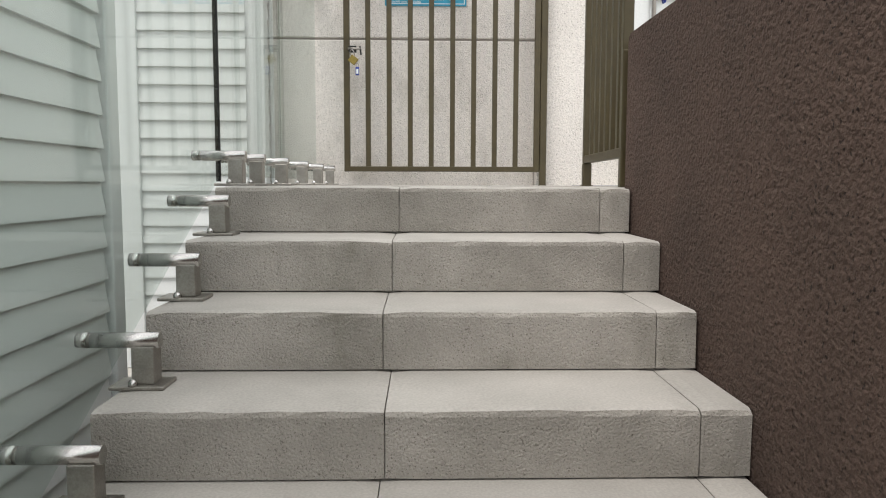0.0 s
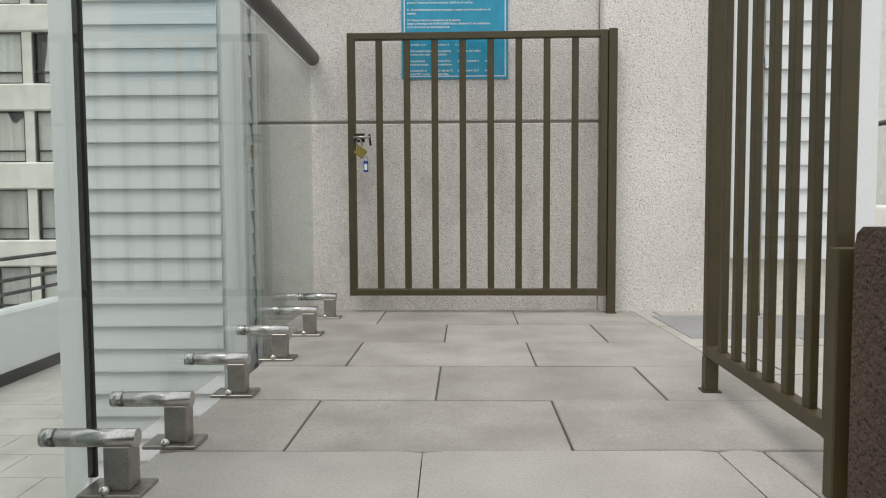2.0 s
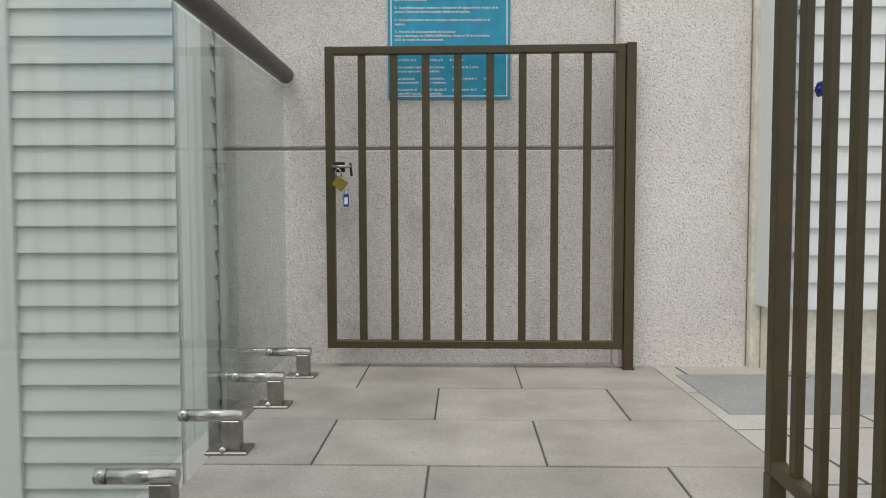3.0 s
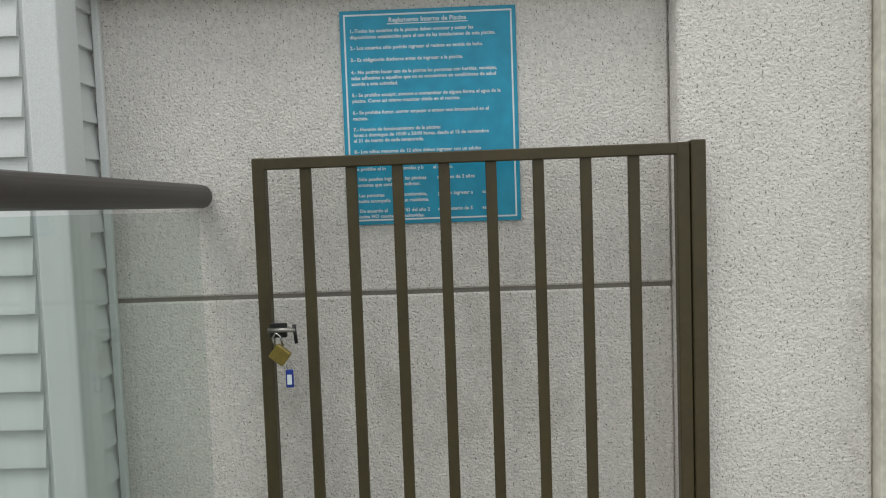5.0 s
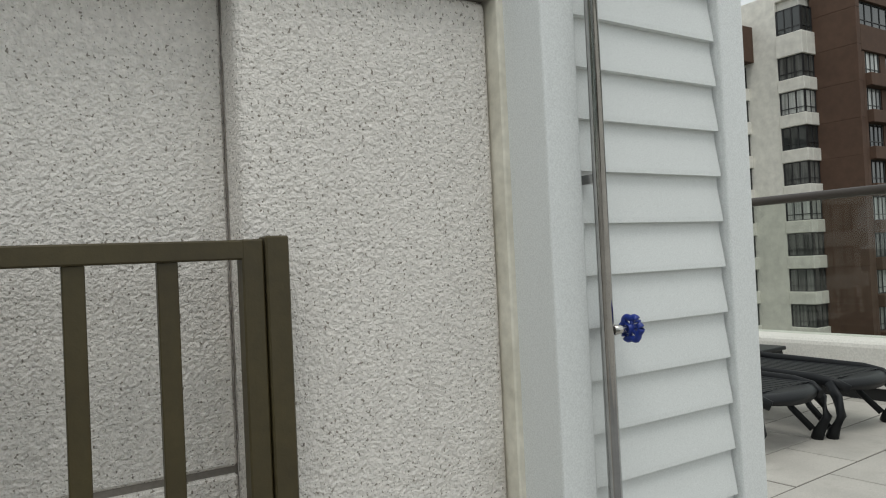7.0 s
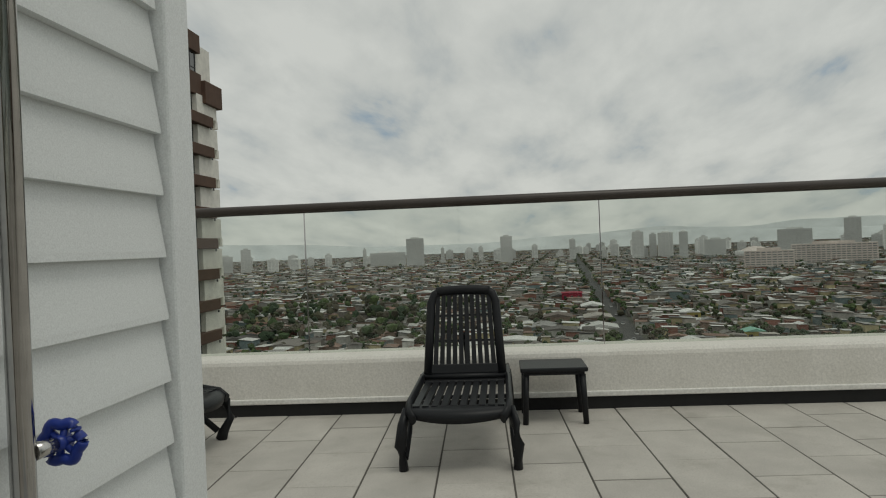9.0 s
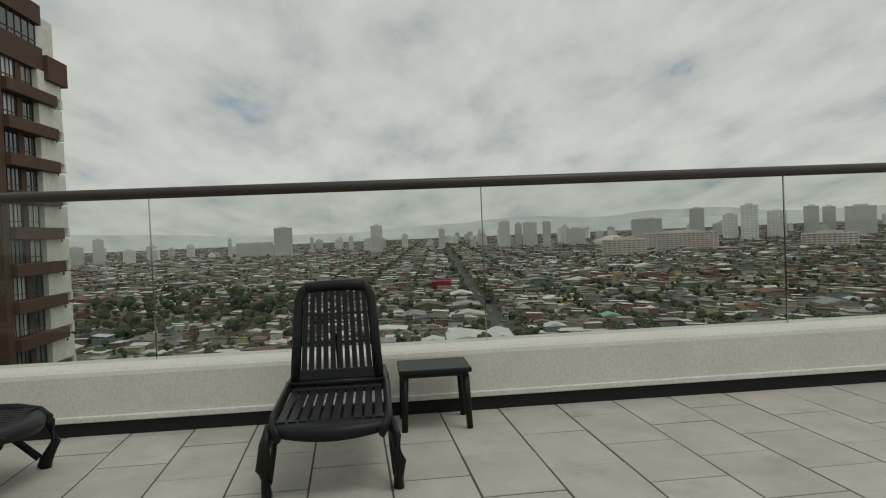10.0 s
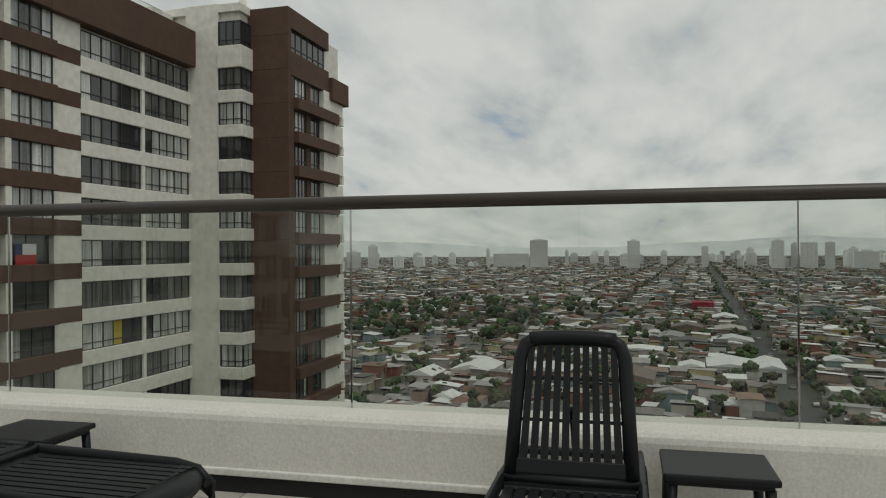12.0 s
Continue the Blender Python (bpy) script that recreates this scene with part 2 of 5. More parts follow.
def curtained(name, pale, dark, density):
    """Glazing with curtains drawn here and there behind it."""
    m = bpy.data.materials.new(name)
    m.use_nodes = True
    n, l = m.node_tree.nodes, m.node_tree.links
    geo = n.new("ShaderNodeNewGeometry")
    mp = n.new("ShaderNodeMapping"); mp.inputs["Scale"].default_value = (1, 1, 0.38)
    l.new(geo.outputs["Position"], mp.inputs[0])
    a = n.new("ShaderNodeTexNoise"); a.inputs["Scale"].default_value, a.inputs["Detail"].default_value = 1.1, 0
    l.new(mp.outputs[0], a.inputs[0])
    r = n.new("ShaderNodeValToRGB")
    r.color_ramp.elements[0].position, r.color_ramp.elements[0].color = density - 0.01, (*dark, 1)
    r.color_ramp.elements[1].position, r.color_ramp.elements[1].color = density + 0.01, (*pale, 1)
    l.new(a.outputs[0], r.inputs[0])
    w = n.new("ShaderNodeTexNoise"); w.inputs["Scale"].default_value = 9
    mp2 = n.new("ShaderNodeMapping"); mp2.inputs["Scale"].default_value = (1, 1, 0.04)
    l.new(geo.outputs["Position"], mp2.inputs[0]); l.new(mp2.outputs[0], w.inputs[0])
    mr = n.new("ShaderNodeMapRange"); mr.inputs["To Min"].default_value, mr.inputs["To Max"].default_value = 0.55, 1.3
    l.new(w.outputs[0], mr.inputs[0])
    sc = n.new("ShaderNodeVectorMath"); sc.operation = "SCALE"
    l.new(r.outputs[0], sc.inputs[0]); l.new(mr.outputs[0], sc.inputs["Scale"])
    b = n["Principled BSDF"]
    l.new(sc.outputs[0], b.inputs["Base Color"])
    b.inputs["Roughness"].default_value = 0.12
    return m


M_CURTAIN_MIX = curtained("half_drawn_curtains", (0.62, 0.62, 0.57), (0.035, 0.038, 0.038), 0.46)
M_CURTAIN_YELLOW = material("yellow_curtain", (0.52, 0.40, 0.05), 0.9, scale=4, grain=8)
M_RED = material("red_cloth", (0.40, 0.03, 0.03), 0.8, grain=8)
M_CLOTH_WHITE = material("white_cloth", (0.7, 0.7, 0.7), 0.8, grain=8)
M_CLOTH_NAVY = material("navy_cloth", (0.02, 0.035, 0.14), 0.8, grain=8)
M_GROUND = material("city_ground", (0.115, 0.11, 0.095), 0.95, dark=(0.06, 0.075, 0.045), scale=0.02, grain=0.15)
M_ROAD = material("asphalt", (0.085, 0.085, 0.085), 0.9, grain=1, scale=0.05)
M_ROOF = island_ramp("mixed_roofs", [(0.34, 0.33, 0.32), (0.16, 0.13, 0.115), (0.66, 0.66, 0.65), (0.22, 0.20, 0.185), (0.72, 0.72, 0.71), (0.20, 0.12, 0.09), (0.55, 0.55, 0.54), (0.17, 0.085, 0.06), (0.62, 0.61, 0.59), (0.12, 0.11, 0.105), (0.70, 0.70, 0.69), (0.40, 0.37, 0.34), (0.25, 0.16, 0.125), (0.30, 0.295, 0.29), (0.10, 0.095, 0.09), (0.19, 0.175, 0.16)])
M_HOUSE = island_ramp("mixed_house_walls", [(0.40, 0.37, 0.33), (0.26, 0.19, 0.15), (0.48, 0.42, 0.26), (0.34, 0.33, 0.31), (0.28, 0.13, 0.10), (0.52, 0.51, 0.48), (0.20, 0.26, 0.27), (0.22, 0.20, 0.18)])
M_LEAF = island_ramp("mixed_foliage", [(0.050, 0.085, 0.032), (0.075, 0.110, 0.040), (0.032, 0.055, 0.028), (0.075, 0.072, 0.045), (0.05, 0.065, 0.028), (0.085, 0.075, 0.055)], 0.9)
# skyline walls and windows: distance haze put into pale, low-contrast base colours
M_FAR = material("far_hazed_facade", (0.78, 0.78, 0.77), 0.9, dark=(0.66, 0.66, 0.655), scale=0.03, grain=0.3, per_object=0.30)
M_FAR_HAZED_GLASS = material("far_hazed_windows", (0.60, 0.61, 0.62), 0.5, grain=0.3, scale=0.05)
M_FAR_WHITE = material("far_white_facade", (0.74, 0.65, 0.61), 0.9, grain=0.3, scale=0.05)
# hill colour already holds the haze of distance
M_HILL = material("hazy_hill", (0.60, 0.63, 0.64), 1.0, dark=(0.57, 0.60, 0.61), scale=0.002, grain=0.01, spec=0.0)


# ---------------------------------------------------------------- building helpers
def part(name, bm, mat, parent=None, label="", smooth=False):
    me = bpy.data.meshes.new(name)
    bm.normal_update()
    bm.to_mesh(me)
    bm.free()
    for m in (mat if isinstance(mat, (list, tuple)) else [mat]):
        me.materials.append(m)
    if smooth:
        for p in me.polygons:
            p.use_smooth = True
    ob = new(name, me)
    ob.parent = parent
    if label:
        tagged(ob, label)
    return ob


def thing(name, label, category, group="", kind="", at=(0, 0, 0), turn=0):
    ob = new(name)
    ob.empty_display_size = 0.1
    ob.matrix_basis = pose(*at, 0, 0, turn)
    return tagged(ob, label, category, group, kind)


def add_box(bm, x0, x1, y0, y1, z0, z1, bevel=0.0, segments=1, matrix=None, mat_index=0):
    vs = [bm.verts.new(v) for v in ((x0, y0, z0), (x1, y0, z0), (x1, y1, z0), (x0, y1, z0), (x0, y0, z1), (x1, y0, z1), (x1, y1, z1), (x0, y1, z1))]
    fs = [bm.faces.new([vs[i] for i in f]) for f in ((3, 2, 1, 0), (4, 5, 6, 7), (0, 1, 5, 4), (1, 2, 6, 5), (2, 3, 7, 6), (3, 0, 4, 7))]
    for f in fs:
        f.material_index = mat_index
    if matrix is not None:
        bmesh.ops.transform(bm, matrix=matrix, verts=vs)
    if bevel:
        edges = list({e for f in fs for e in f.edges})
        bmesh.ops.bevel(bm, geom=edges, offset=bevel, segments=segments, affect="EDGES", profile=0.5)
    return bm


def box(x0, x1, y0, y1, z0, z1, bevel=0.0, segments=1, matrix=None):
    return add_box(bmesh.new(), x0, x1, y0, y1, z0, z1, bevel, segments, matrix)


def tube(path, radius, sides=12, bm=None, flat=1.0, caps=True):
    """A round (or, with flat, oval) bar swept along a list of points."""
    bm = bm or bmesh.new()
    pts = [Vector(p) for p in path]
    rings = []
    for i, p in enumerate(pts):
        d = (pts[min(i + 1, len(pts) - 1)] - pts[max(i - 1, 0)]).normalized()
        up = Vector((0, 0, 1)) if abs(d.z) < 0.95 else Vector((0, 1, 0))
        s = d.cross(up).normalized()
        u = s.cross(d).normalized()
        r = radius[i] if isinstance(radius, (list, tuple)) else radius
        rings.append([bm.verts.new(p + s * (math.cos(a) * r * flat) + u * (math.sin(a) * r)) for a in (2 * math.pi * k / sides for k in range(sides))])
    for a, b in zip(rings, rings[1:]):
        for k in range(sides):
            f = bm.faces.new((a[k], a[(k + 1) % sides], b[(k + 1) % sides], b[k]))
            f.smooth = True
    if caps:
        bm.faces.new(rings[0][::-1])
        bm.faces.new(rings[-1])
    return bm


def prism(outline, x0, x1, axis="x"):
    """An outline (list of pairs) drawn out along an axis."""
    bm = bmesh.new()
    def at(p, d):
        return (d, p[0], p[1]) if axis == "x" else (p[0], d, p[1]) if axis == "y" else (p[0], p[1], d)
    a = [bm.verts.new(at(p, x0)) for p in outline]
    b = [bm.verts.new(at(p, x1)) for p in outline]
    bm.faces.new(a)
    bm.faces.new(b[::-1])
    for i in range(len(a)):
        j = (i + 1) % len(a)
        bm.faces.new((a[j], a[i], b[i], b[j]))
    bmesh.ops.recalc_face_normals(bm, faces=bm.faces)
    return bm


def mesh_object(name, verts, faces, mats, indices=None):
    me = bpy.data.meshes.new(name)
    me.from_pydata(verts, [], faces)
    for m in mats:
        me.materials.append(m)
    if indices is not None:
        me.polygons.foreach_set("material_index", indices)
    me.update()
    return new(name, me)


# ---------------------------------------------------------------- large structure
RISE, TREAD, NOSE = 0.150, 0.310, 2.507
XL, XR = -0.652, 0.703
LOW = -8 * RISE
GROUND = -46.0

def structure(name, bm, mat, label, category, smooth=False):
    return tagged(part(name, bm, mat, None, "", smooth), label, category, kind="structure")


# the roof deck under the paving, and the building below it
floor = thing("floor", "pale grey rectangular paving slabs of the roof deck", "floor", kind="structure")
deck = part("deck_slab", box(-0.62, 6.91, 2.88, 14.0, -0.30, -0.004), M_JOINT, floor)
part("deck_slab", box(0.92, 7.13, -6.0, 2.875, -0.30, -0.004), M_JOINT, floor)
part("threshold_slab", box(0.706, 0.938, 2.604, 2.930, -0.30, -0.001, 0.003), M_TILE_WORN_SHADED, floor, "worn slab with painted-in shade under the gateway post")
lower_floor = thing("floor_lower", "pale paving of the lower terrace beside the stairs", "floor", kind="structure")
part("deck_slab", box(-4.36, 0.70, -4.0, 14.0, LOW - 0.3, LOW - 0.004), M_JOINT, lower_floor)
structure("wall_building", box(-4.9, 7.60, -6.2, 14.2, GROUND, LOW - 0.31), M_TOWER_WHITE, "plain pale outer wall of the apartment building", "wall")
structure("wall_deck_edge", box(0.94, 6.84, -5.9, 14.0, LOW - 0.30, -0.31), M_STUCCO_SMOOTH, "plain rendered wall under the roof deck", "wall")

# stuccoed end wall: three slabs with recessed joints, a forward pier and a coping
wall_end = thing("wall_end", "rough cream stucco wall with a recessed joint", "wall", kind="structure")
part("panel", box(-1.03, 0.778, 5.121, 5.36, 0.980, 1.93, 0.006), M_STUCCO, wall_end)
part("panel", box(-1.03, 0.778, 5.121, 5.36, -0.30, 0.966, 0.006), M_STUCCO, wall_end)
part("joint", box(-1.03, 0.778, 5.130, 5.34, 0.962, 0.984), M_GROOVE, wall_end, "dark dirty recessed joint")
part("pier", box(0.780, 1.356, 5.035, 5.36, -0.30, 1.93, 0.018, 3), M_STUCCO, wall_end)
part("pier_band", box(1.358, 1.40, 5.000, 5.36, -0.30, 1.99, 0.004), M_STUCCO_SMOOTH, wall_end, "smooth cream rendered band")
part("coping", box(-0.995, 1.356, 5.000, 5.38, 1.93, 1.985, 0.006), M_GROOVE, wall_end, "dark weathered coping")
part("edge_bead", box(-0.999, -0.976, 5.098, 5.119, -0.30, 1.93, 0.003), M_TRIM, wall_end, "thin white edge bead")
crack = [(0.7775 + 0.002 * math.sin(i * 1.7) + random.uniform(-0.004, 0.004), 5.1195, 0.97 + i * 0.05) for i in range(19)]
part("crack", tube(crack, 0.0014, 5), M_GROOVE, wall_end, "thin crack along the corner")



def sided_wall(name, label, x0, x1, y0, y1, z0, z1, front="-y", pitch=0.109, trims=(0.1, 0.1)):
    """A wall clad with overlapping boards on one face, or two, with corner trims."""
    w = thing(name, label, "wall", kind="structure")
    part("core", box(x0 + 0.02, x1 - 0.02, y0 + 0.02, y1 - 0.02, z0, z1), M_TRIM, w)
    rows = int((z1 - z0) / pitch)
    faces = front.split()
    meshes = {}
    for f in faces:
        if f[-1] == "y":
            lo, hi = x0 + trims[0], x1 - trims[1]
            plane, s = (y0, -1) if f[0] == "-" else (y1, 1)
            prof = [(plane - s * 0.019, 0), (plane - s * 0.001, 0.0), (plane - s * 0.002, 0.012), (plane - s * 0.018, pitch), (plane - s * 0.019, pitch)]
            me = prism(prof, lo, hi, "x")
        else:
            lo, hi = y0 + trims[0], y1 - trims[1]
            plane, s = (x0, -1) if f[0] == "-" else (x1, 1)
            prof = [(plane - s * 0.019, 0), (plane - s * 0.001, 0.0), (plane - s * 0.002, 0.012), (plane - s * 0.018, pitch), (plane - s * 0.019, pitch)]
            me = prism(prof, lo, hi, "y")
        first = part("siding_board", me, M_SIDING, w)
        first.location = (0, 0, z0)
        for i in range(1, rows):
            o = new("siding_board", first.data)
            o.parent, o.location = w, (0, 0, z0 + i * pitch)
    return w


def corner_trim(w, x0, x1, y0, y1, z0, z1):
    return part("corner_trim", box(x0, x1, y0, y1, z0, z1, 0.006, 2), M_TRIM, w, "smooth white corner trim")


# clad block with the shower on it
w = sided_wall("wall_shower", "white horizontal siding with smooth corner trims", 1.385, 2.055, 4.885, 5.6, 0.275, 2.75, "-y +x", pitch=0.1142, trims=(0.09, 0.095))
corner_trim(w, 1.374, 1.470, 4.875, 5.06, 0.28, 2.76)
corner_trim(w, 1.968, 2.066, 4.872, 4.985, 0.28, 2.76)
structure("wall_plinth", box(1.402, 2.04, 4.93, 5.58, -0.3, 0.278), M_STUCCO_SMOOTH, "low cream rendered plinth under the siding", "wall")
# clad block beyond the glass, by the end wall
w = sided_wall("wall_far_block", "white horizontal siding with smooth corner trims", -1.90, -1.000, 4.885, 6.2, LOW - 0.082, 2.75, "-y +x", pitch=0.1127, trims=(0.11, 0.11))
corner_trim(w, -1.915, -1.79, 4.872, 4.99, LOW, 2.76)
corner_trim(w, -1.082, -0.986, 4.872, 4.99, LOW, 2.76)
# clad block beside the stairs
w = sided_wall("wall_stair_block", "white horizontal siding beside the stairs", -2.9, -1.00, -3.0, 2.60, LOW - 0.054, 2.75, "+x +y", pitch=0.1056, trims=(0.1, 0.09))
corner_trim(w, -1.05, -0.990, 2.525, 2.612, LOW, 2.76)

# brown stuccoed stair wall with a rounded head
bm = prism([(-4.0, LOW - 0.3), (2.602, LOW - 0.3), (2.602, 0.475), (2.595, 0.498), (2.577, 0.510), (-4.0, 0.515)], 0.710, 0.930, "x")
structure("wall_stair", bm, M_BROWN, "dark brown rough stucco wall beside the stairs", "wall")
stair_glass = thing("glass_guard", "frameless clear glass guard on the brown stair wall", "balustrade")
for y0, y1 in ((-3.9, -1.0), (-0.98, 0.78), (0.80, 2.44)):
    g = part("glass_panel", box(0.815, 0.825, y0, y1, 0.46, 1.50, 0.001), M_GLASS, stair_glass)
    g.visible_shadow = False


# concrete stairs: slabs with worn edges
stairs = thing("stairs", "grey concrete steps with pale worn treads", "stairs", kind="structure")
part("stair_core", prism([(NOSE + 0.36, -0.07), (NOSE + 0.02, -0.07)] + [p for i in range(1, 9) for p in ((NOSE - TREAD * (i - 1) + 0.02, -RISE * i - 0.05), (NOSE - TREAD * i + 0.02, -RISE * i - 0.05))] + [(NOSE - TREAD * 8 + 0.02, LOW - 0.02), (NOSE + 0.36, LOW - 0.02)], XL + 0.012, XR - 0.01, "x"), M_CONCRETE, stairs)


def step_slab(x0, x1, depth, rise):
    """A step block: rough riser, rounded nose, smoother tread."""
    r = 0.016
    prof = [(0.0, -rise + 0.004), (0.0, -r), (0.004, -0.005), (r, 0.0), (depth, 0.0), (depth, -rise + 0.004)]
    n = max(3, int((x1 - x0) / 0.05))
    bm = bmesh.new()
    rings = []
    for k in range(n + 1):
        x = x0 + (x1 - x0) * k / n
        end = 0.004 if k in (0, n) else 0.0
        rings.append([bm.verts.new((x, y + (end if j < 4 else 0) + (random.uniform(-0.0032, 0.0032) if j in (1, 2, 3) else 0), z - (end if j in (2, 3, 4) else 0) + (random.uniform(-0.0015, 0.0015) if j in (2, 3) else 0))) for j, (y, z) in enumerate(prof)])
    for a, b in zip(rings, rings[1:]):
        for j in range(len(prof)):
            q = (j + 1) % len(prof)
            f = bm.faces.new((a[j], b[j], b[q], a[q]))
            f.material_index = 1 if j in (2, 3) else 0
    bm.faces.new(rings[0]); bm.faces.new(rings[-1][::-1])
    bmesh.ops.recalc_face_normals(bm, faces=bm.faces)
    return bm


for i in range(0, 8):
    mid = -0.056 - 0.010 * (i % 3)
    cuts = [XL, mid, 0.597 + random.uniform(-0.008, 0.008), XR + 0.004 * (i % 2)]
    for a, b in zip(cuts, cuts[1:]):
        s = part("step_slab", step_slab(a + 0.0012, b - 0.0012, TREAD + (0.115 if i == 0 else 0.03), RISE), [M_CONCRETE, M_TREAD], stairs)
        s.location = (0, NOSE - TREAD * i, -RISE * i)

# parapet along the roof's edge: wall, ledge, dark membrane, glass screen, round rail
PX = 6.90
parapet = thing("wall_parapet", "low white painted parapet with a stepped foot", "wall", kind="structure")
part("parapet_wall", prism([(PX, 0.14), (PX + 0.010, 0.440), (PX + 0.020, 0.470), (PX + 0.045, 0.490), (PX + 0.08, 0.496), (PX + 0.40, 0.505), (PX + 0.42, -1.4), (PX + 0.02, -1.4), (PX + 0.02, 0.14)], -6.0, 14.0, "y"), M_PARAPET, parapet)
part("ledge", box(PX - 0.022, PX + 0.04, -6.0, 14.0, 0.105, 0.150, 0.008, 2), M_LEDGE, parapet, "white ledge at the foot")
part("membrane", box(PX + 0.0, PX + 0.03, -6.0, 14.0, -0.02, 0.104), M_BLACK, parapet, "black waterproof membrane strip")
screen = thing("glass_screen", "tall clear glass screen under a round brown rail on the parapet", "balustrade")
GX = PX + 0.25
TURN = pose(PX, 2.5, 0, 0, 0, 1.5) @ pose(-PX, -2.5, 0)
parapet.matrix_basis = TURN
screen.matrix_basis = TURN
SEAM, PANE = 3.49, 2.61
for k in range(-3, 5):
    y0 = SEAM + PANE * (k - 1)
    g = part("glass_panel", box(GX, GX + 0.012, y0 + 0.008, y0 + PANE - 0.008, 0.46, 1.77, 0.001), M_GLASS_FAR, screen)
    g.visible_shadow = False
    part("glass_edge", box(GX - 0.001, GX + 0.013, y0 - 0.0045, y0 + 0.0045, 0.503, 1.76), M_CHROME, screen, "bright polished glass edge")
part("handrail", tube([(GX + 0.006, -5.8, 1.80), (GX + 0.006, 14.0, 1.80)], 0.043, 16), M_RAIL, screen, "dark brown round handrail")

# low wall and tube fence of the lower terrace
low_wall = thing("wall_lower_terrace", "low white rendered wall of the lower terrace", "wall", kind="structure")
part("wall_body", box(-4.62, -4.36, -4.0, 14.0, LOW - 0.3, LOW + 0.70, 0.01), M_TRIM, low_wall)
part("membrane", box(-4.362, -4.348, -4.0, 14.0, LOW, LOW + 0.12), M_BLACK, low_wall, "dark grey skirting strip")
fence = thing("metal_fence", "thin grey metal tube fence on the low wall", "fence")
for z in (0.86, 1.0, 1.22):
    part("rail", tube([(-4.49, -3.9, LOW + z), (-4.49, 13.9, LOW + z)], 0.02, 8), M_FRAME, fence)
for k in range(14):
    part("post", box(-4.515, -4.465, -3.8 + 1.35 * k, -3.75 + 1.35 * k, LOW + 0.70, LOW + 1.22), M_FRAME, fence)
lamp = thing("bulkhead_lamp", "small white half-dome lamp on the low wall", "wall lamp", at=(-4.36, 7.55, LOW + 0.38))
bm = bmesh.new()
bmesh.ops.create_uvsphere(bm, u_segments=16, v_segments=8, radius=0.11)
bmesh.ops.bisect_plane(bm, geom=bm.verts[:] + bm.edges[:] + bm.faces[:], plane_co=(0, 0, 0), plane_no=(-1, 0, 0), clear_outer=True)
part("shade", bm, M_TRIM, lamp, smooth=True)
part("backplate", box(-0.004, 0.012, -0.10, 0.10, -0.10, 0.10, 0.004), M_TRIM, lamp)

# ---------------------------------------------------------------- glass balustrade of the landing and stairs
GL = -0.708
bal = thing("glass_balustrade", "frameless green glass balustrade with a brown round handrail", "balustrade")
g = part("glass_panel", box(GL, GL + 0.010, 2.752, 3.89, 0.035, 1.25, 0.001), M_GLASS, bal); g.visible_shadow = False
g = part("glass_panel", box(GL, GL + 0.010, 3.90, 5.105, 0.035, 1.25, 0.001), M_GLASS, bal); g.visible_shadow = False
bm = prism([(2.735, 0.03), (2.735, 1.25), (0.10, 1.25 - 2.635 * RISE / TREAD), (0.10, 0.03 - 2.635 * RISE / TREAD)], GL, GL + 0.010, "x")
g = part("glass_panel", bm, M_GLASS, bal); g.visible_shadow = False
part("black_seal", box(GL - 0.003, GL + 0.013, 2.7390, 2.7490, 0.015, 1.25), M_GASKET, bal, "black rubber seal between panes")
part("handrail", tube([(GL + 0.02, 0.10, 1.299 - 2.635 * RISE / TREAD), (GL + 0.02, 2.70, 1.285), (GL + 0.02, 2.80, 1.297), (GL + 0.02, 3.6, 1.297), (GL + 0.02, 5.10, 1.297)], 0.037, 18), M_RAIL, bal, "dark brown round handrail")

# stainless glass clamps
def glass_clamp():
    c = thing("glass_clamp", "brushed stainless tube clamp on a bolted base plate", "glass clamp", "clamps along the balustrade")
    part("base_plate", box(-0.061, 0.061, -0.045, 0.045, 0, 0.009, 0.002), M_PLATE, c)
    part("upright", box(-0.017, 0.034, -0.024, 0.024, 0.009, 0.094, 0.002), M_PLATE, c)
    part("tube", tube([(0.041, 0, 0.105), (-0.112, 0, 0.105)], 0.0180, 20), M_STEEL, c, "polished steel tube")
    part("neck", tube([(-0.112, 0, 0.105), (-0.119, 0, 0.105)], 0.0150, 16), M_PLATE, c)
    part("collar", tube([(-0.119, 0, 0.105), (-0.144, 0, 0.105)], 0.0178, 20), M_STEEL, c)
    part("bolt", tube([(-0.010, -0.035, 0.008), (-0.010, -0.035, 0.016), (-0.010, -0.035, 0.024)], [0.011, 0.011, 0.006], 8), M_STEEL, c)
    return c


clamp = glass_clamp()
spots = [(-0.638 + 0.025 * (y - 2.71), y, 0.0) for y in (2.71, 2.99, 3.43, 3.915, 4.40, 4.855)] + [(-0.614, NOSE - TREAD * i + 0.19, -RISE * i) for i in range(1, 8)]
clamp.matrix_basis = pose(*spots[0])
for s in spots[1:]:
    copy_thing(clamp, pose(*s))


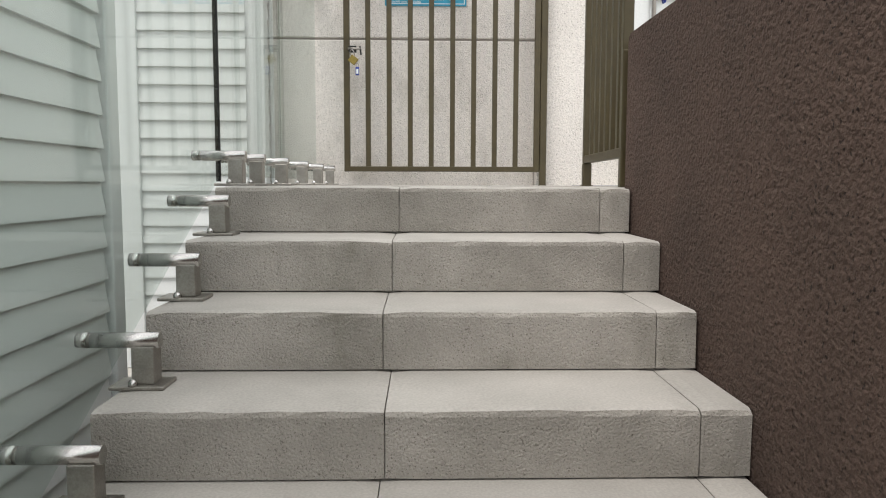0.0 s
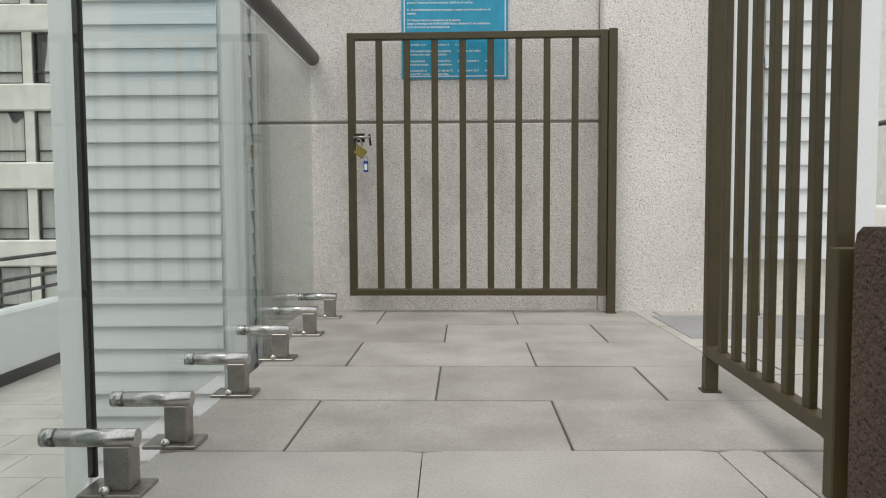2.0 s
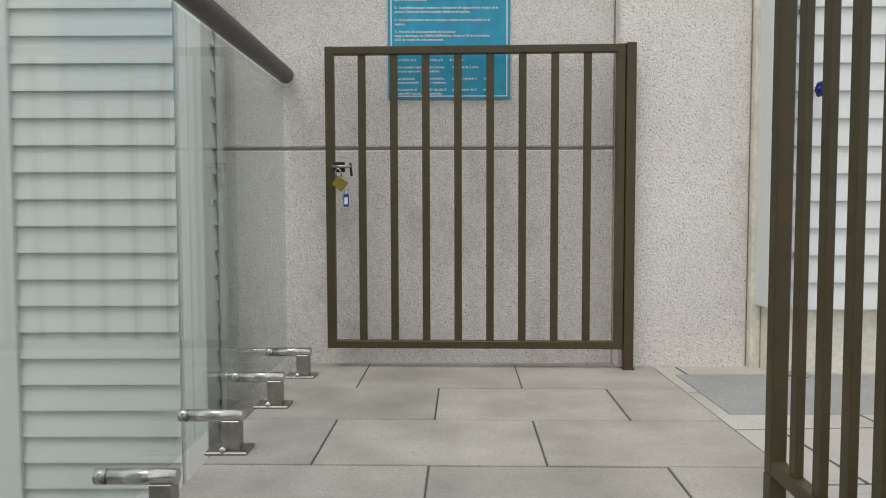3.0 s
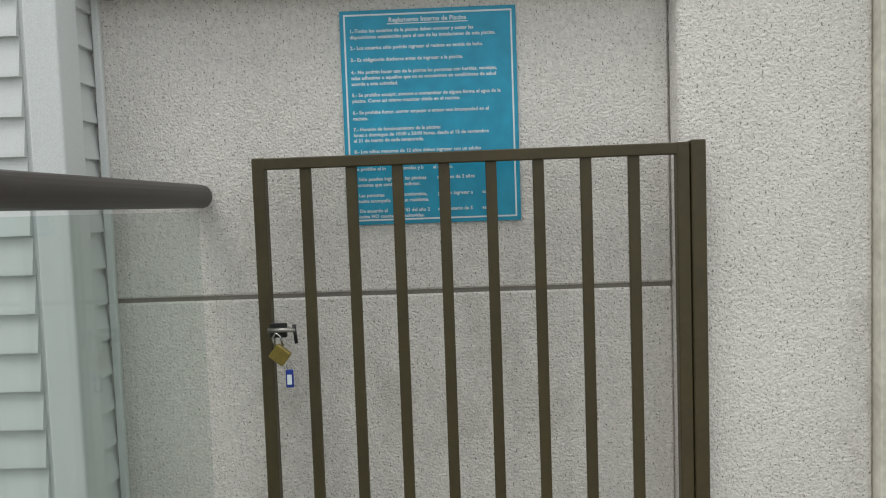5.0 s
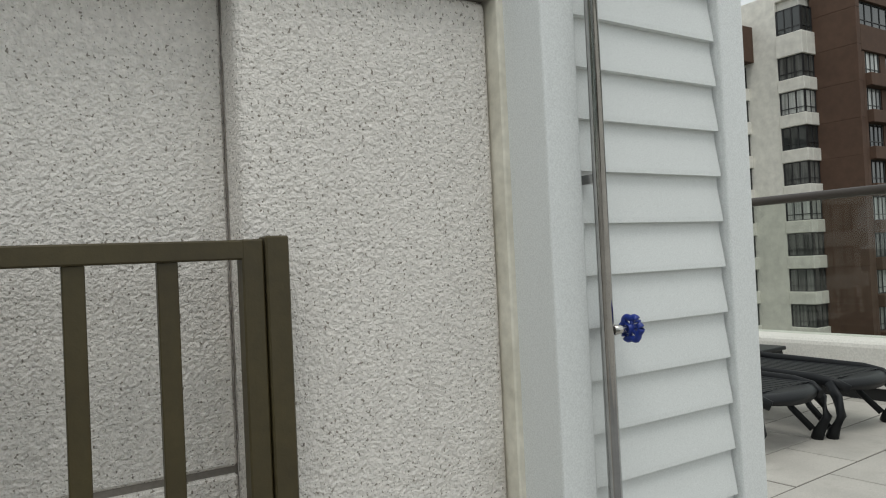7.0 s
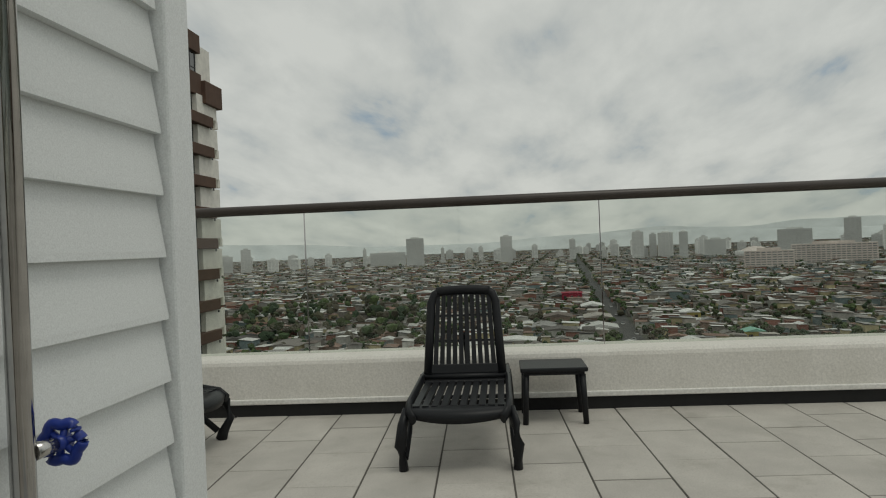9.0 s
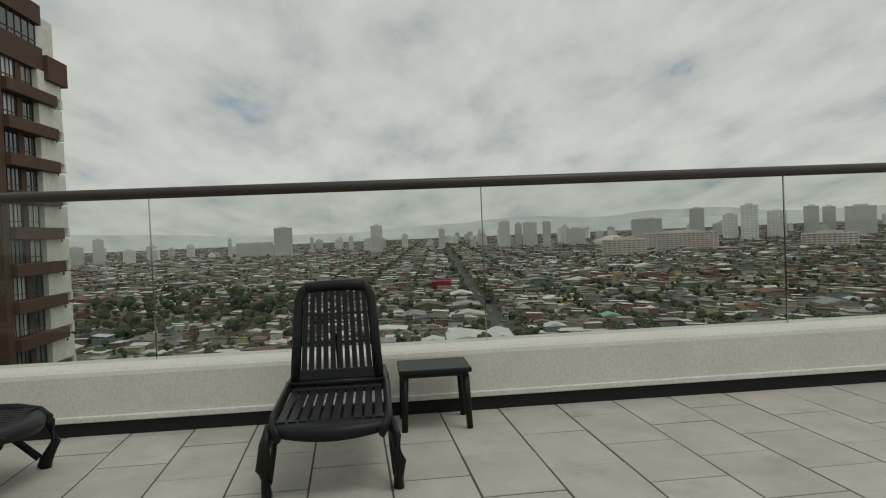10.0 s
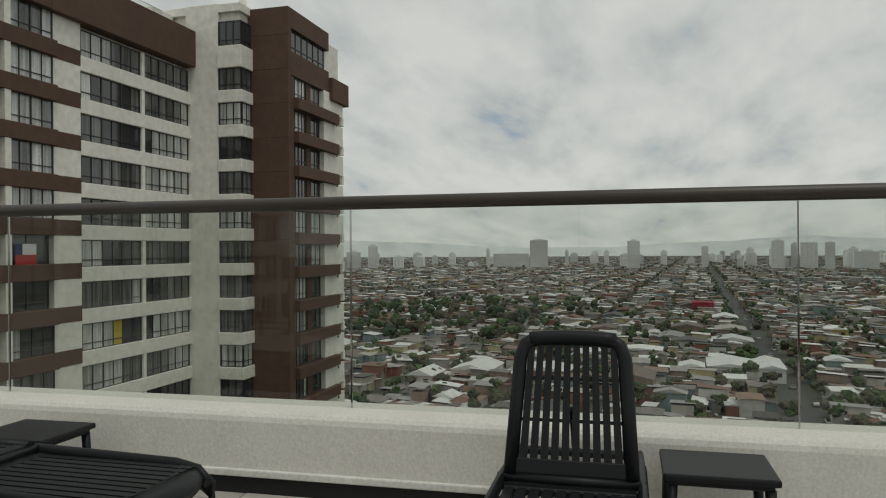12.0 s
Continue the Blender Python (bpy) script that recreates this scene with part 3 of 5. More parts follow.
# ---------------------------------------------------------------- gates
def bar_gate(width, bars, z0, z1, post_side, post_drop=True):
    """A leaf of square tubes; its hinge post stands on the floor at x = width."""
    g = thing("metal_gate", "", "gate")
    t = 0.017
    part("top_rail", box(0, width, -t, t, z1 - 0.034, z1, 0.003), M_OLIVE, g)
    part("bottom_rail", box(0, width, -t, t, z0, z0 + 0.034, 0.003), M_OLIVE, g)
    part("stile", box(-0.001, 0.037, -0.018, 0.018, z0 - 0.001, z1 + 0.001, 0.003), M_OLIVE, g)
    part("stile", box(width - 0.037, width + 0.001, -0.018, 0.018, z0 - 0.001, z1 + 0.001, 0.003), M_OLIVE, g)
    pitch = (width - 0.037) / (bars + 1)
    for i in range(bars):
        x = 0.0185 + pitch * (i + 1)
        part("bar", box(x - 0.0165, x + 0.0165, -0.009, 0.009, z0 + 0.033, z1 - 0.033, 0.002), M_OLIVE, g)
    return g


ang = math.degrees(math.atan2(4.985 - 5.028, 0.82 + 0.49))
gate = bar_gate(1.290, 8, 0.090, 1.402, 1)
gate.matrix_basis = pose(-0.498, 5.030, 0, 0, 0, ang)
tagged(gate, "olive-brown square-tube gate folded open against the stucco wall", "gate")
part("post", box(1.294, 1.336, -0.022, 0.022, 0, 1.408, 0.003), M_OLIVE, gate)
part("post_foot", box(1.290, 1.340, -0.027, 0.027, 0, 0.006), M_OLIVE, gate)
part("slide_bolt_plate", box(0.034, 0.085, -0.030, -0.018, 0.862, 0.906, 0.002), M_GASKET, gate, "worn black slide-bolt plate")
part("slide_bolt", tube([(0.030, -0.036, 0.886), (0.115, -0.036, 0.886)], 0.007, 10), M_PLATE, gate, "steel slide bolt")
part("bolt_handle", tube([(0.110, -0.036, 0.902), (0.116, -0.038, 0.845)], 0.0055, 8), M_GASKET, gate)

padlock = thing("padlock", "tarnished brass padlock hanging open from the slide bolt", "padlock", at=(-0.432, 4.985, 0.814), turn=ang)
part("lock_body", box(-0.026, 0.026, -0.011, 0.011, -0.026, 0.022, 0.003, matrix=Matrix.Rotation(radians(38), 4, "Y")), M_BRASS, padlock)
part("shackle", tube([(-0.014, 0, 0.018), (-0.022, 0, 0.050), (-0.012, 0, 0.066), (0.002, 0, 0.055), (0.008, 0, 0.026)], 0.0035, 8), M_STEEL, padlock)
tag = thing("key_tag", "blue plastic key tag under the brass padlock", "key tag", at=(-0.407, 4.982, 0.768), turn=ang)
part("ring", tube([(0.008 * math.cos(a), 0, 0.010 + 0.012 * math.sin(a)) for a in (k * math.pi / 8 for k in range(17))], 0.0014, 6), M_STEEL, tag)
part("tag_body", box(-0.012, 0.012, -0.003, 0.003, -0.055, 0.0, 0.0028, 2), M_BLUE, tag)
part("tag_label", box(-0.007, 0.007, -0.0042, -0.0032, -0.045, -0.015), M_WHITE_INK, tag, "pale paper insert")

# the fixed side of the gateway, seen edge-on above the stair wall
ang2 = math.degrees(math.atan2(0.79, 0.040))
side = bar_gate(0.80, 6, 0.105, 1.42, 0)
side.matrix_basis = pose(0.728, 2.665, 0, 0, 0, ang2)
tagged(side, "olive-brown square-tube fence leaf with a latch eye, standing open", "gate")
part("post", box(-0.018, 0.020, -0.019, 0.021, 0, 0.47, 0.003), M_OLIVE, side)
part("leg", box(0.762, 0.802, -0.019, 0.019, 0, 0.104, 0.003), M_OLIVE, side)
part("leg_foot", box(0.755, 0.808, -0.026, 0.026, 0, 0.006), M_OLIVE, side)
part("latch_eye", tube([(0.802 + 0.018 + 0.014 * math.cos(a), 0.0, 0.885 + 0.014 * math.sin(a)) for a in (k * math.pi / 8 for k in range(17))], 0.005, 8), M_GASKET, side, "black steel latch eye")

# ---------------------------------------------------------------- sign with the pool rules
sign = thing("rules_sign", "blue pool-rules sign with white Spanish lettering on the stucco wall", "sign", at=(-0.232, 5.1185, 1.190))
SW, SH = 0.543, 0.661
part("panel", box(0, SW, -0.006, 0, 0, SH, 0.001), M_SIGN, sign)
for name, b in (("border", (0.012, SW - 0.012, SH - 0.017, SH - 0.012)), ("border", (0.012, SW - 0.012, 0.012, 0.017)), ("border", (0.012, 0.017, 0.017, SH - 0.017)), ("border", (SW - 0.017, SW - 0.012, 0.017, SH - 0.017))):
    part(name, box(b[0], b[1], -0.0072, -0.0060, b[2], b[3]), M_WHITE_INK, sign)


def lettering(text, x, z, size, parent, centre=False, weight=0.0):
    cu = bpy.data.curves.new("lettering", "FONT")
    cu.body, cu.size, cu.extrude, cu.resolution_u, cu.offset = text, size, 0.0004, 2, weight
    cu.align_x = "CENTER" if centre else "LEFT"
    tmp = bpy.data.objects.new("lettering", cu)
    scene.collection.objects.link(tmp)
    bpy.context.view_layer.update()
    me = bpy.data.meshes.new_from_object(tmp.evaluated_get(bpy.context.evaluated_depsgraph_get()))
    bpy.data.objects.remove(tmp)
    me.materials.clear()
    me.materials.append(M_WHITE_INK)
    ob = new("lettering", me)
    ob.parent = parent
    tagged(ob, kind="stuff")
    ob.matrix_basis = pose(x, -0.0066, z, 90, 0, 0)
    return ob


RULES = [
    (0.090, "1.-Todos los usuarios de la piscina deben conocer y acatar las"),
    (0.118, "disposiciones establecidas para el uso de las instalaciones de esta piscina."),
    (0.168, "2.- Los usuarios s\u00f3lo podr\u00e1n ingresar al recinto en tenida de ba\u00f1o."),
    (0.223, "3.- Es obligatorio ducharse antes de ingresar a la piscina."),
    (0.280, "4.- No podr\u00e1n hacer uso de la piscina las personas con heridas, vendajes,"),
    (0.307, "telas adhesivas o aquellos que no se encuentren en condiciones de salud"),
    (0.334, "acorde a esta actividad."),
    (0.386, "5.- Se prohibe escupir, sonarse o contaminar de alguna forma el agua de la"),
    (0.413, "piscina. Como as\u00ed mismo masticar chicle en el recinto."),
    (0.467, "6.- Se prohibe fumar, correr empujar o actuar con brusquedad en el"),
    (0.495, "recinto."),
    (0.546, "7.- Horario de funcionamiento de la piscina:"),
    (0.572, "lunes a domingos de 10:00 a 20:00 horas, desde el 15 de noviembre"),
    (0.598, "al 31 de marzo de cada temporada."),
    (0.650, "8.- Los ni\u00f1os menores de 12 a\u00f1os deben ingresar con un adulto"),
    (0.677, "responsable."),
    (0.732, "se prohibe el in      de comidas y b       al recinto."),
    (0.780, "- S\u00f3lo pueden ingresar a las piscinas        mayores de 2 a\u00f1os"),
    (0.807, "personas que cont         esfinter."),
    (0.856, "- Las personas          al condominio,        podr\u00e1n ingresar a       to de"),
    (0.883, "piscina acompa\u00f1a       r un residente."),
    (0.930, "- De acuerdo al         N\u00ba43 del a\u00f1o 2      el Ministerio de S       esta"),
    (0.956, "piscina NO cuenta        salvavidas."),
]
lettering("Reglamento Interno de Piscina", SW * 0.5, SH * (1 - 0.058), 0.0195, sign, True, 0.0004)
part("underline", box(SW * 0.27, SW * 0.73, -0.0072, -0.0060, SH * (1 - 0.068), SH * (1 - 0.064)), M_WHITE_INK, sign)
for f, text in RULES:
    lettering(text, SW * 0.055, SH * (1 - f - 0.012), 0.0153, sign, weight=0.00035)

# ---------------------------------------------------------------- outdoor shower
shower = thing("outdoor_shower", "polished steel shower pole with a blue tap wheel on the siding", "shower", at=(1.490, 4.845, 0))
part("pole", tube([(0, 0, 0.0), (0, 0, 2.55), (0, -0.02, 2.62), (0, -0.09, 2.66), (0, -0.25, 2.66)], 0.0148, 16), M_CHROME, shower)
part("foot_flange", tube([(0, 0, 0.0), (0, 0, 0.012)], 0.05, 16), M_CHROME, shower)
part("shower_head", tube([(0, -0.25, 2.665), (0, -0.25, 2.62), (0, -0.25, 2.60)], [0.02, 0.03, 0.075], 18), M_CHROME, shower)
for z in (0.5, 1.5, 2.4):
    part("bracket", box(-0.01, 0.01, 0.0, 0.045, z, z + 0.02), M_CHROME, shower)
part("valve_stem", tube([(0.012, -0.004, 1.186), (0.050, -0.010, 1.186)], [0.012, 0.008], 10), M_STEEL, shower)
C = Vector((0.060, -0.012, 1.186))
wheel = part("tap_wheel", tube([C + Vector((0.1 * math.cos(a), -math.cos(a), math.sin(a))) * 0.024 * (1 + 0.10 * math.cos(6 * a)) for a in (k * math.pi / 24 for k in range(49))], 0.0075, 8), M_BLUE, shower, "blue scalloped tap wheel")
for a in (0.3, 1.35, 2.4):
    d = Vector((0.1 * math.cos(a), -math.cos(a), math.sin(a))) * 0.023
    part("wheel_spoke", tube([C - d, C + d], 0.005, 6), M_BLUE, wheel)
part("wheel_hub", tube([(0.048, -0.010, 1.186), (0.070, -0.014, 1.186)], 0.010, 10), M_BLUE, wheel)
structure("shower_tray", box(0.99, 2.6, 4.28, 4.868, -0.008, 0.004, 0.002), M_SHOWER, "smooth grey shower floor by the wall", "floor")


# ---------------------------------------------------------------- sun loungers and tables
def slotted_panel(length, width0, width1, slots, z=0.0, rim=0.05, thick=0.022, sag=0.0, mid_bars=(), name="slat", parent=None, taper=0.0):
    """Long slats side by side between two end rims; x is along the slats."""
    pitch = (width0 - 2 * rim) / slots
    for i in range(slots + 1):
        for_w = pitch * 0.72
        y = -width0 / 2 + rim + pitch * i
        k = width1 / width0
        bm = bmesh.new()
        n = 6
        rings = []
        for s in range(n + 1):
            x = length * s / n
            c = y * (1 + (k - 1) * s / n)
            zz = z + sag * (1 - (2 * s / n - 1) ** 2)
            rings.append([bm.verts.new((x, c - for_w / 2, zz)), bm.verts.new((x, c - for_w / 2, zz - thick)), bm.verts.new((x, c + for_w / 2, zz - thick)), bm.verts.new((x, c + for_w / 2, zz))])
        for a, b in zip(rings, rings[1:]):
            for j in range(4):
                bm.faces.new((a[j], a[(j + 1) % 4], b[(j + 1) % 4], b[j]))
        bm.faces.new(rings[0][::-1]); bm.faces.new(rings[-1])
        bmesh.ops.recalc_face_normals(bm, faces=bm.faces)
        part(name, bm, M_RESIN, parent)


def lounger(back_angle, label):
    """Foot end at x = 0, head end at +x; resin frame with slotted seat and back."""
    c = thing("sun_lounger", label, "sun lounger", "loungers on the roof terrace")
    L, HX, HZ = 1.95, 1.07, 0.415
    W = 0.66
    for s in (-1, 1):
        y = s * (W / 2)
        rail = [(-0.015, y * 0.86, 0.335), (0.06, y * 0.97, 0.375), (0.20, y, 0.395), (0.55, y, 0.405), (HX, y, HZ), (1.45, y, HZ - 0.01), (1.80, y, HZ - 0.03)]
        part("side_rail", tube(rail, [0.034, 0.038, 0.040, 0.038, 0.038, 0.036, 0.03], 10, flat=0.6), M_RESIN, c)
        leg = [(0.10, y * 1.02, 0.375), (0.03, y * 1.10, 0.29), (0.00, y * 1.14, 0.17), (0.06, y * 1.12, 0.06), (0.08, y * 1.12, 0.0)]
        part("front_leg", tube(leg, [0.040, 0.042, 0.040, 0.040, 0.045], 10, flat=0.7), M_RESIN, c)
        leg = [(0.35, y * 1.02, 0.37), (0.24, y * 1.04, 0.20), (0.10, y * 1.08, 0.07)]
        part("leg_brace", tube(leg, 0.026, 8, flat=0.7), M_RESIN, c)
        leg = [(1.50, y, 0.39), (1.62, y * 1.05, 0.22), (1.66, y * 1.06, 0.0)]
        part("rear_leg", tube(leg, [0.040, 0.036, 0.040], 10, flat=0.7), M_RESIN, c)
    # curved foot apron and end rims
    bm = bmesh.new()
    rings = []
    for k in range(17):
        t = k / 16 * 2 - 1
        x = -0.055 + 0.085 * t * t
        y = t * (W / 2 - 0.005)
        rings.append([bm.verts.new(p) for p in ((x + 0.13, y, 0.408), (x + 0.03, y, 0.392), (x - 0.006, y, 0.365), (x, y, 0.315 + 0.025 * t * t), (x + 0.025, y, 0.325 + 0.025 * t * t), (x + 0.13, y, 0.375))])
    for a, b in zip(rings, rings[1:]):
        for j in range(6):
            f = bm.faces.new((a[j], b[j], b[(j + 1) % 6], a[(j + 1) % 6]))
            f.smooth = True
    bm.faces.new(rings[0][::-1]); bm.faces.new(rings[-1])
    bmesh.ops.recalc_face_normals(bm, faces=bm.faces)
    part("foot_apron", bm, M_RESIN, c)
    part("seat_rim", box(HX - 0.09, HX - 0.02, -W / 2 + 0.02, W / 2 - 0.02, 0.372, 0.412, 0.01), M_RESIN, c)
    part("seat_cross_bar", box(0.52, 0.56, -W / 2 + 0.02, W / 2 - 0.02, 0.36, 0.385, 0.004), M_RESIN, c)
    slotted = part("seat", box(0.05, 0.09, -W / 2 + 0.04, W / 2 - 0.04, 0.372, 0.398, 0.004), M_RESIN, c)
    slotted_panel(HX - 0.12, W - 0.04, W - 0.04, 9, 0.408, 0.035, parent=slotted, name="slat")
    for o in slotted.children:
        o.location = (0.07, 0, 0)
    part("hinge_bar", tube([(HX, -W / 2 - 0.015, HZ + 0.012), (HX, W / 2 + 0.015, HZ + 0.012)], 0.024, 12), M_RESIN, c)
    # backrest, turned about the hinge
    back = part("backrest", box(0.0, 0.075, -0.295, 0.295, -0.014, 0.014, 0.008, 2), M_RESIN, c)
    back.matrix_basis = pose(HX + 0.01, 0, HZ + 0.03, 0, -back_angle, 0)
    BL, B0, B1 = 0.66, 0.63, 0.56
    for s in (-1, 1):
        pts = [(0.0, s * B0 / 2 - s * 0.03, 0), (BL * 0.5, s * (B0 * 0.5 + B1 * 0.5) / 2 - s * 0.03, 0.0), (BL - 0.10, s * B1 / 2 - s * 0.025, 0), (BL - 0.035, s * (B1 / 2 - 0.05), 0), (BL - 0.005, s * (B1 / 2 - 0.10), 0)]
        part("back_stile", tube(pts, [0.034, 0.034, 0.034, 0.036, 0.036], 8), M_RESIN, back)
    pts = [(BL - 0.012 + 0.012 * (1 - (k / 4 - 1) ** 2), (k / 4 - 1) * (B1 / 2 - 0.07), 0) for k in range(9)]
    part("top_rail", tube(pts, 0.040, 8), M_RESIN, back)
    pitch = (B0 - 0.13) / 10
    for i in range(10):
        y = (i - 4.5) * pitch
        k = B1 / B0
        bm = bmesh.new()
        rings = []
        for s in range(3):
            x = 0.06 + (BL - 0.10) * s / 2
            cy = y * (1 + (k - 1) * s / 2)
            hw = 0.0178 * (1 + (k - 1) * s / 2)
            rings.append([bm.verts.new((x, cy - hw, 0.010)), bm.verts.new((x, cy - hw, -0.010)), bm.verts.new((x, cy + hw, -0.010)), bm.verts.new((x, cy + hw, 0.010))])
        for a, b in zip(rings, rings[1:]):
            for j in range(4):
                bm.faces.new((a[j], a[(j + 1) % 4], b[(j + 1) % 4], b[j]))
        bmesh.ops.recalc_face_normals(bm, faces=bm.faces)
        part("slat", bm, M_RESIN, back)
    for x in (0.25, 0.45):
        part("back_cross_bar", box(x, x + 0.016, -0.25, 0.25, -0.016, -0.008), M_RESIN, back)
    # prop that holds the back up
    if back_angle > 20:
        part("back_prop", tube([(HX + 0.14, 0, HZ + 0.32), (HX + 0.42, 0, 0.40)], 0.014, 8), M_RESIN, c)
        part("prop_bar", box(HX + 0.40, HX + 0.44, -W / 2, W / 2, 0.375, 0.405), M_RESIN, c)
    part("head_bar", box(1.78, 1.83, -W / 2 + 0.01, W / 2 - 0.01, 0.36, 0.40, 0.01), M_RESIN, c)
    return c


l1 = lounger(70, "charcoal slatted resin lounger with its back raised against the parapet")
l1.matrix_basis = pose(5.184, 4.635, 0, 0, 0, 1.0) @ Matrix.Diagonal((0.90, 0.98, 1.0, 1.0))
l2 = lounger(2, "charcoal slatted resin lounger lying flat on the terrace")
l2.matrix_basis = pose(5.70, 6.46, 0, 0, 0, 90)
copy_thing(l2, pose(4.88, 6.52, 0, 0, 0, 90))


def side_table(label):
    c = thing("side_table", label, "side table", "tables by the loungers")
    part("tabletop", box(-0.225, 0.225, -0.26, 0.26, 0.405, 0.440, 0.010, 2), M_RESIN, c)
    part("apron", box(-0.20, 0.20, -0.235, 0.235, 0.380, 0.4045, 0.004), M_RESIN, c)
    for sx in (-1, 1):
        for sy in (-1, 1):
            part("leg", tube([(sx * 0.182, sy * 0.217, 0.382), (sx * 0.198, sy * 0.233, 0.0)], [0.026, 0.022], 12), M_RESIN, c)
    return c


t1 = side_table("square black resin side table beside the raised lounger")
t1.matrix_basis = pose(6.56, 3.98, 0, 0, 0, 1)
t2 = copy_thing(t1, pose(6.33, 7.86, 0, 0, 0, 2))
tagged(t2, "square black resin side table between flat loungers and parapet")


# ---------------------------------------------------------------- neighbouring tower
def window_unit(width, height, mullions, transom, curtain, parent, name="window"):
    """A recessed window: pane, dark bars, blind behind. Local x along the wall, y outwards is negative."""
    w = part(name, box(-width / 2, width / 2, 0.10, 0.14, 0, height), curtain, parent)
    bm = bmesh.new()
    t = 0.05
    add_box(bm, -width / 2, width / 2, 0.0, 0.08, 0, t)
    add_box(bm, -width / 2, width / 2, 0.0, 0.08, height - t, height)
    for k in range(mullions + 2):
        x = -width / 2 + (width - t) * k / (mullions + 1)
        add_box(bm, x, x + t, -0.002, 0.082, t + 0.001, height - t - 0.001)
    if transom:
        add_box(bm, -width / 2 + t, width / 2 - t, 0.004, 0.076, transom, transom + t)
    part("window_frame", bm, M_FRAME, w)
    return w


def shared_window(cache, width, height, mullions, transom, curtain, parent, m):
    key = (round(width, 2), round(height, 2), mullions, transom, curtain.name)
    if key not in cache:
        cache[key] = window_unit(width, height, mullions, transom, curtain, parent)
        cache[key].matrix_basis = m
        return cache[key]
    src = cache[key]
    o = new("window", src.data); o.parent = parent; o.matrix_basis = m
    f = new("window_frame", src.children[0].data); f.parent = o
    return o


tower = thing("apartment_tower", "white and brown apartment tower with many curtained windows", "apartment tower")
ST, ZW, WH = 2.72, 15.85, 1.74
FX, FY = 55.3, 31.2
BX, BY0, BY1, AY = 53.7, 34.45, 36.5, 39.0
rng = random.Random(5)
pane_meshes = {}


def lattice_mesh(width, height, panes, transom, t=0.055, depth=0.09):
    """One welded window frame: outer bars, mullions and a transom."""
    xs, zs = [], [0, t, transom, transom + t, height - t, height]
    for k in range(panes + 1):
        half = (t + (0.05 if k % 2 == 0 else 0.0)) / 2
        x = -width / 2 + half + (width - 2 * half) * k / panes
        xs += [x - half, x + half]
    nx, nz = len(xs), len(zs)
    verts = [(x, y, z) for y in (0.0, depth) for z in zs for x in xs]
    solid = {(a, b) for a in range(nx - 1) for b in range(nz - 1) if a % 2 == 0 or b % 2 == 0}
    def v(side, a, b):
        return side * nx * nz + b * nx + a
    faces = []
    for a, b in sorted(solid):
        faces.append((v(0, a, b), v(0, a + 1, b), v(0, a + 1, b + 1), v(0, a, b + 1)))
        faces.append((v(1, a, b + 1), v(1, a + 1, b + 1), v(1, a + 1, b), v(1, a, b)))
        for other, p, q in (((a - 1, b), (a, b), (a, b + 1)), ((a + 1, b), (a + 1, b + 1), (a + 1, b)), ((a, b - 1), (a + 1, b), (a, b)), ((a, b + 1), (a, b + 1), (a + 1, b + 1))):
            if other not in solid:
                faces.append((v(0, *p), v(0, *q), v(1, *q), v(1, *p)))
    me = bpy.data.meshes.new("window_frame")
    me.from_pydata(verts, [], faces)
    me.materials.append(M_FRAME)
    me.update()
    return me


def paned_window(width, height, panes, m, moods, transom=0.42, special=None):
    """A glazed bay: dark frame with each light a pane of its own, some with drawn curtains."""
    key = (width, height, panes, transom)
    if key not in pane_meshes:
        frame_mesh = lattice_mesh(width, height, panes, transom)
        lights = {}
        for mat in (M_PANE_PALE, M_PANE_GREY, M_PANE):
            bm = box(0.01, width / panes - 0.01, 0.05, 0.07, 0.02, height - 0.02)
            me = bpy.data.meshes.new("pane")
            bm.to_mesh(me); bm.free()
            me.materials.append(mat)
            lights[mat.name] = me
        pane_meshes[key] = (frame_mesh, lights)
    frame_mesh, lights = pane_meshes[key]
    w = new("window", frame_mesh)
    w.parent, w.matrix_basis = tower, m
    mood = rng.choice(moods)
    for k in range(panes):
        if rng.random() < 0.35:
            mood = rng.choice(moods)
        o = new("pane", lights[mood.name])
        o.parent, o.location = w, (-width / 2 + width * k / panes, 0, 0)
        if special == k:
            o.data = o.data.copy()
            o.data.materials[0] = M_CURTAIN_YELLOW
            tagged(o, "pane with a yellow curtain")
    return w


MIXED = [M_PANE_PALE, M_PANE_PALE, M_PANE_GREY, M_PANE_GREY, M_PANE]
DIM = [M_PANE_GREY, M_PANE_GREY, M_PANE, M_PANE, M_PANE_PALE]
LIGHT = [M_PANE_PALE, M_PANE_PALE, M_PANE_PALE, M_PANE_GREY]
# masses
part("wall", box(FX + 0.5, 66.1, FY + 0.45, 48, GROUND, 20.2), M_TOWER_WHITE, tower)
part("wall", box(28, BX + 0.5, AY + 0.45, 52, GROUND, 17.6), M_TOWER_WHITE, tower)
part("wall", box(BX + 0.4, FX + 3, BY0 + 0.35, 44, GROUND, 20.9), M_TOWER_WHITE, tower)
part("white_strip", box(BX, BX + 0.42, BY1, AY + 0.4, GROUND, 21.0, 0.03), M_TOWER_WHITE, tower)
part("roof_cap", box(BX + 0.05, BX + 4, BY0 + 0.1, AY + 2.4, 20.3, 20.96, 0.03), M_TOWER_WHITE, tower)
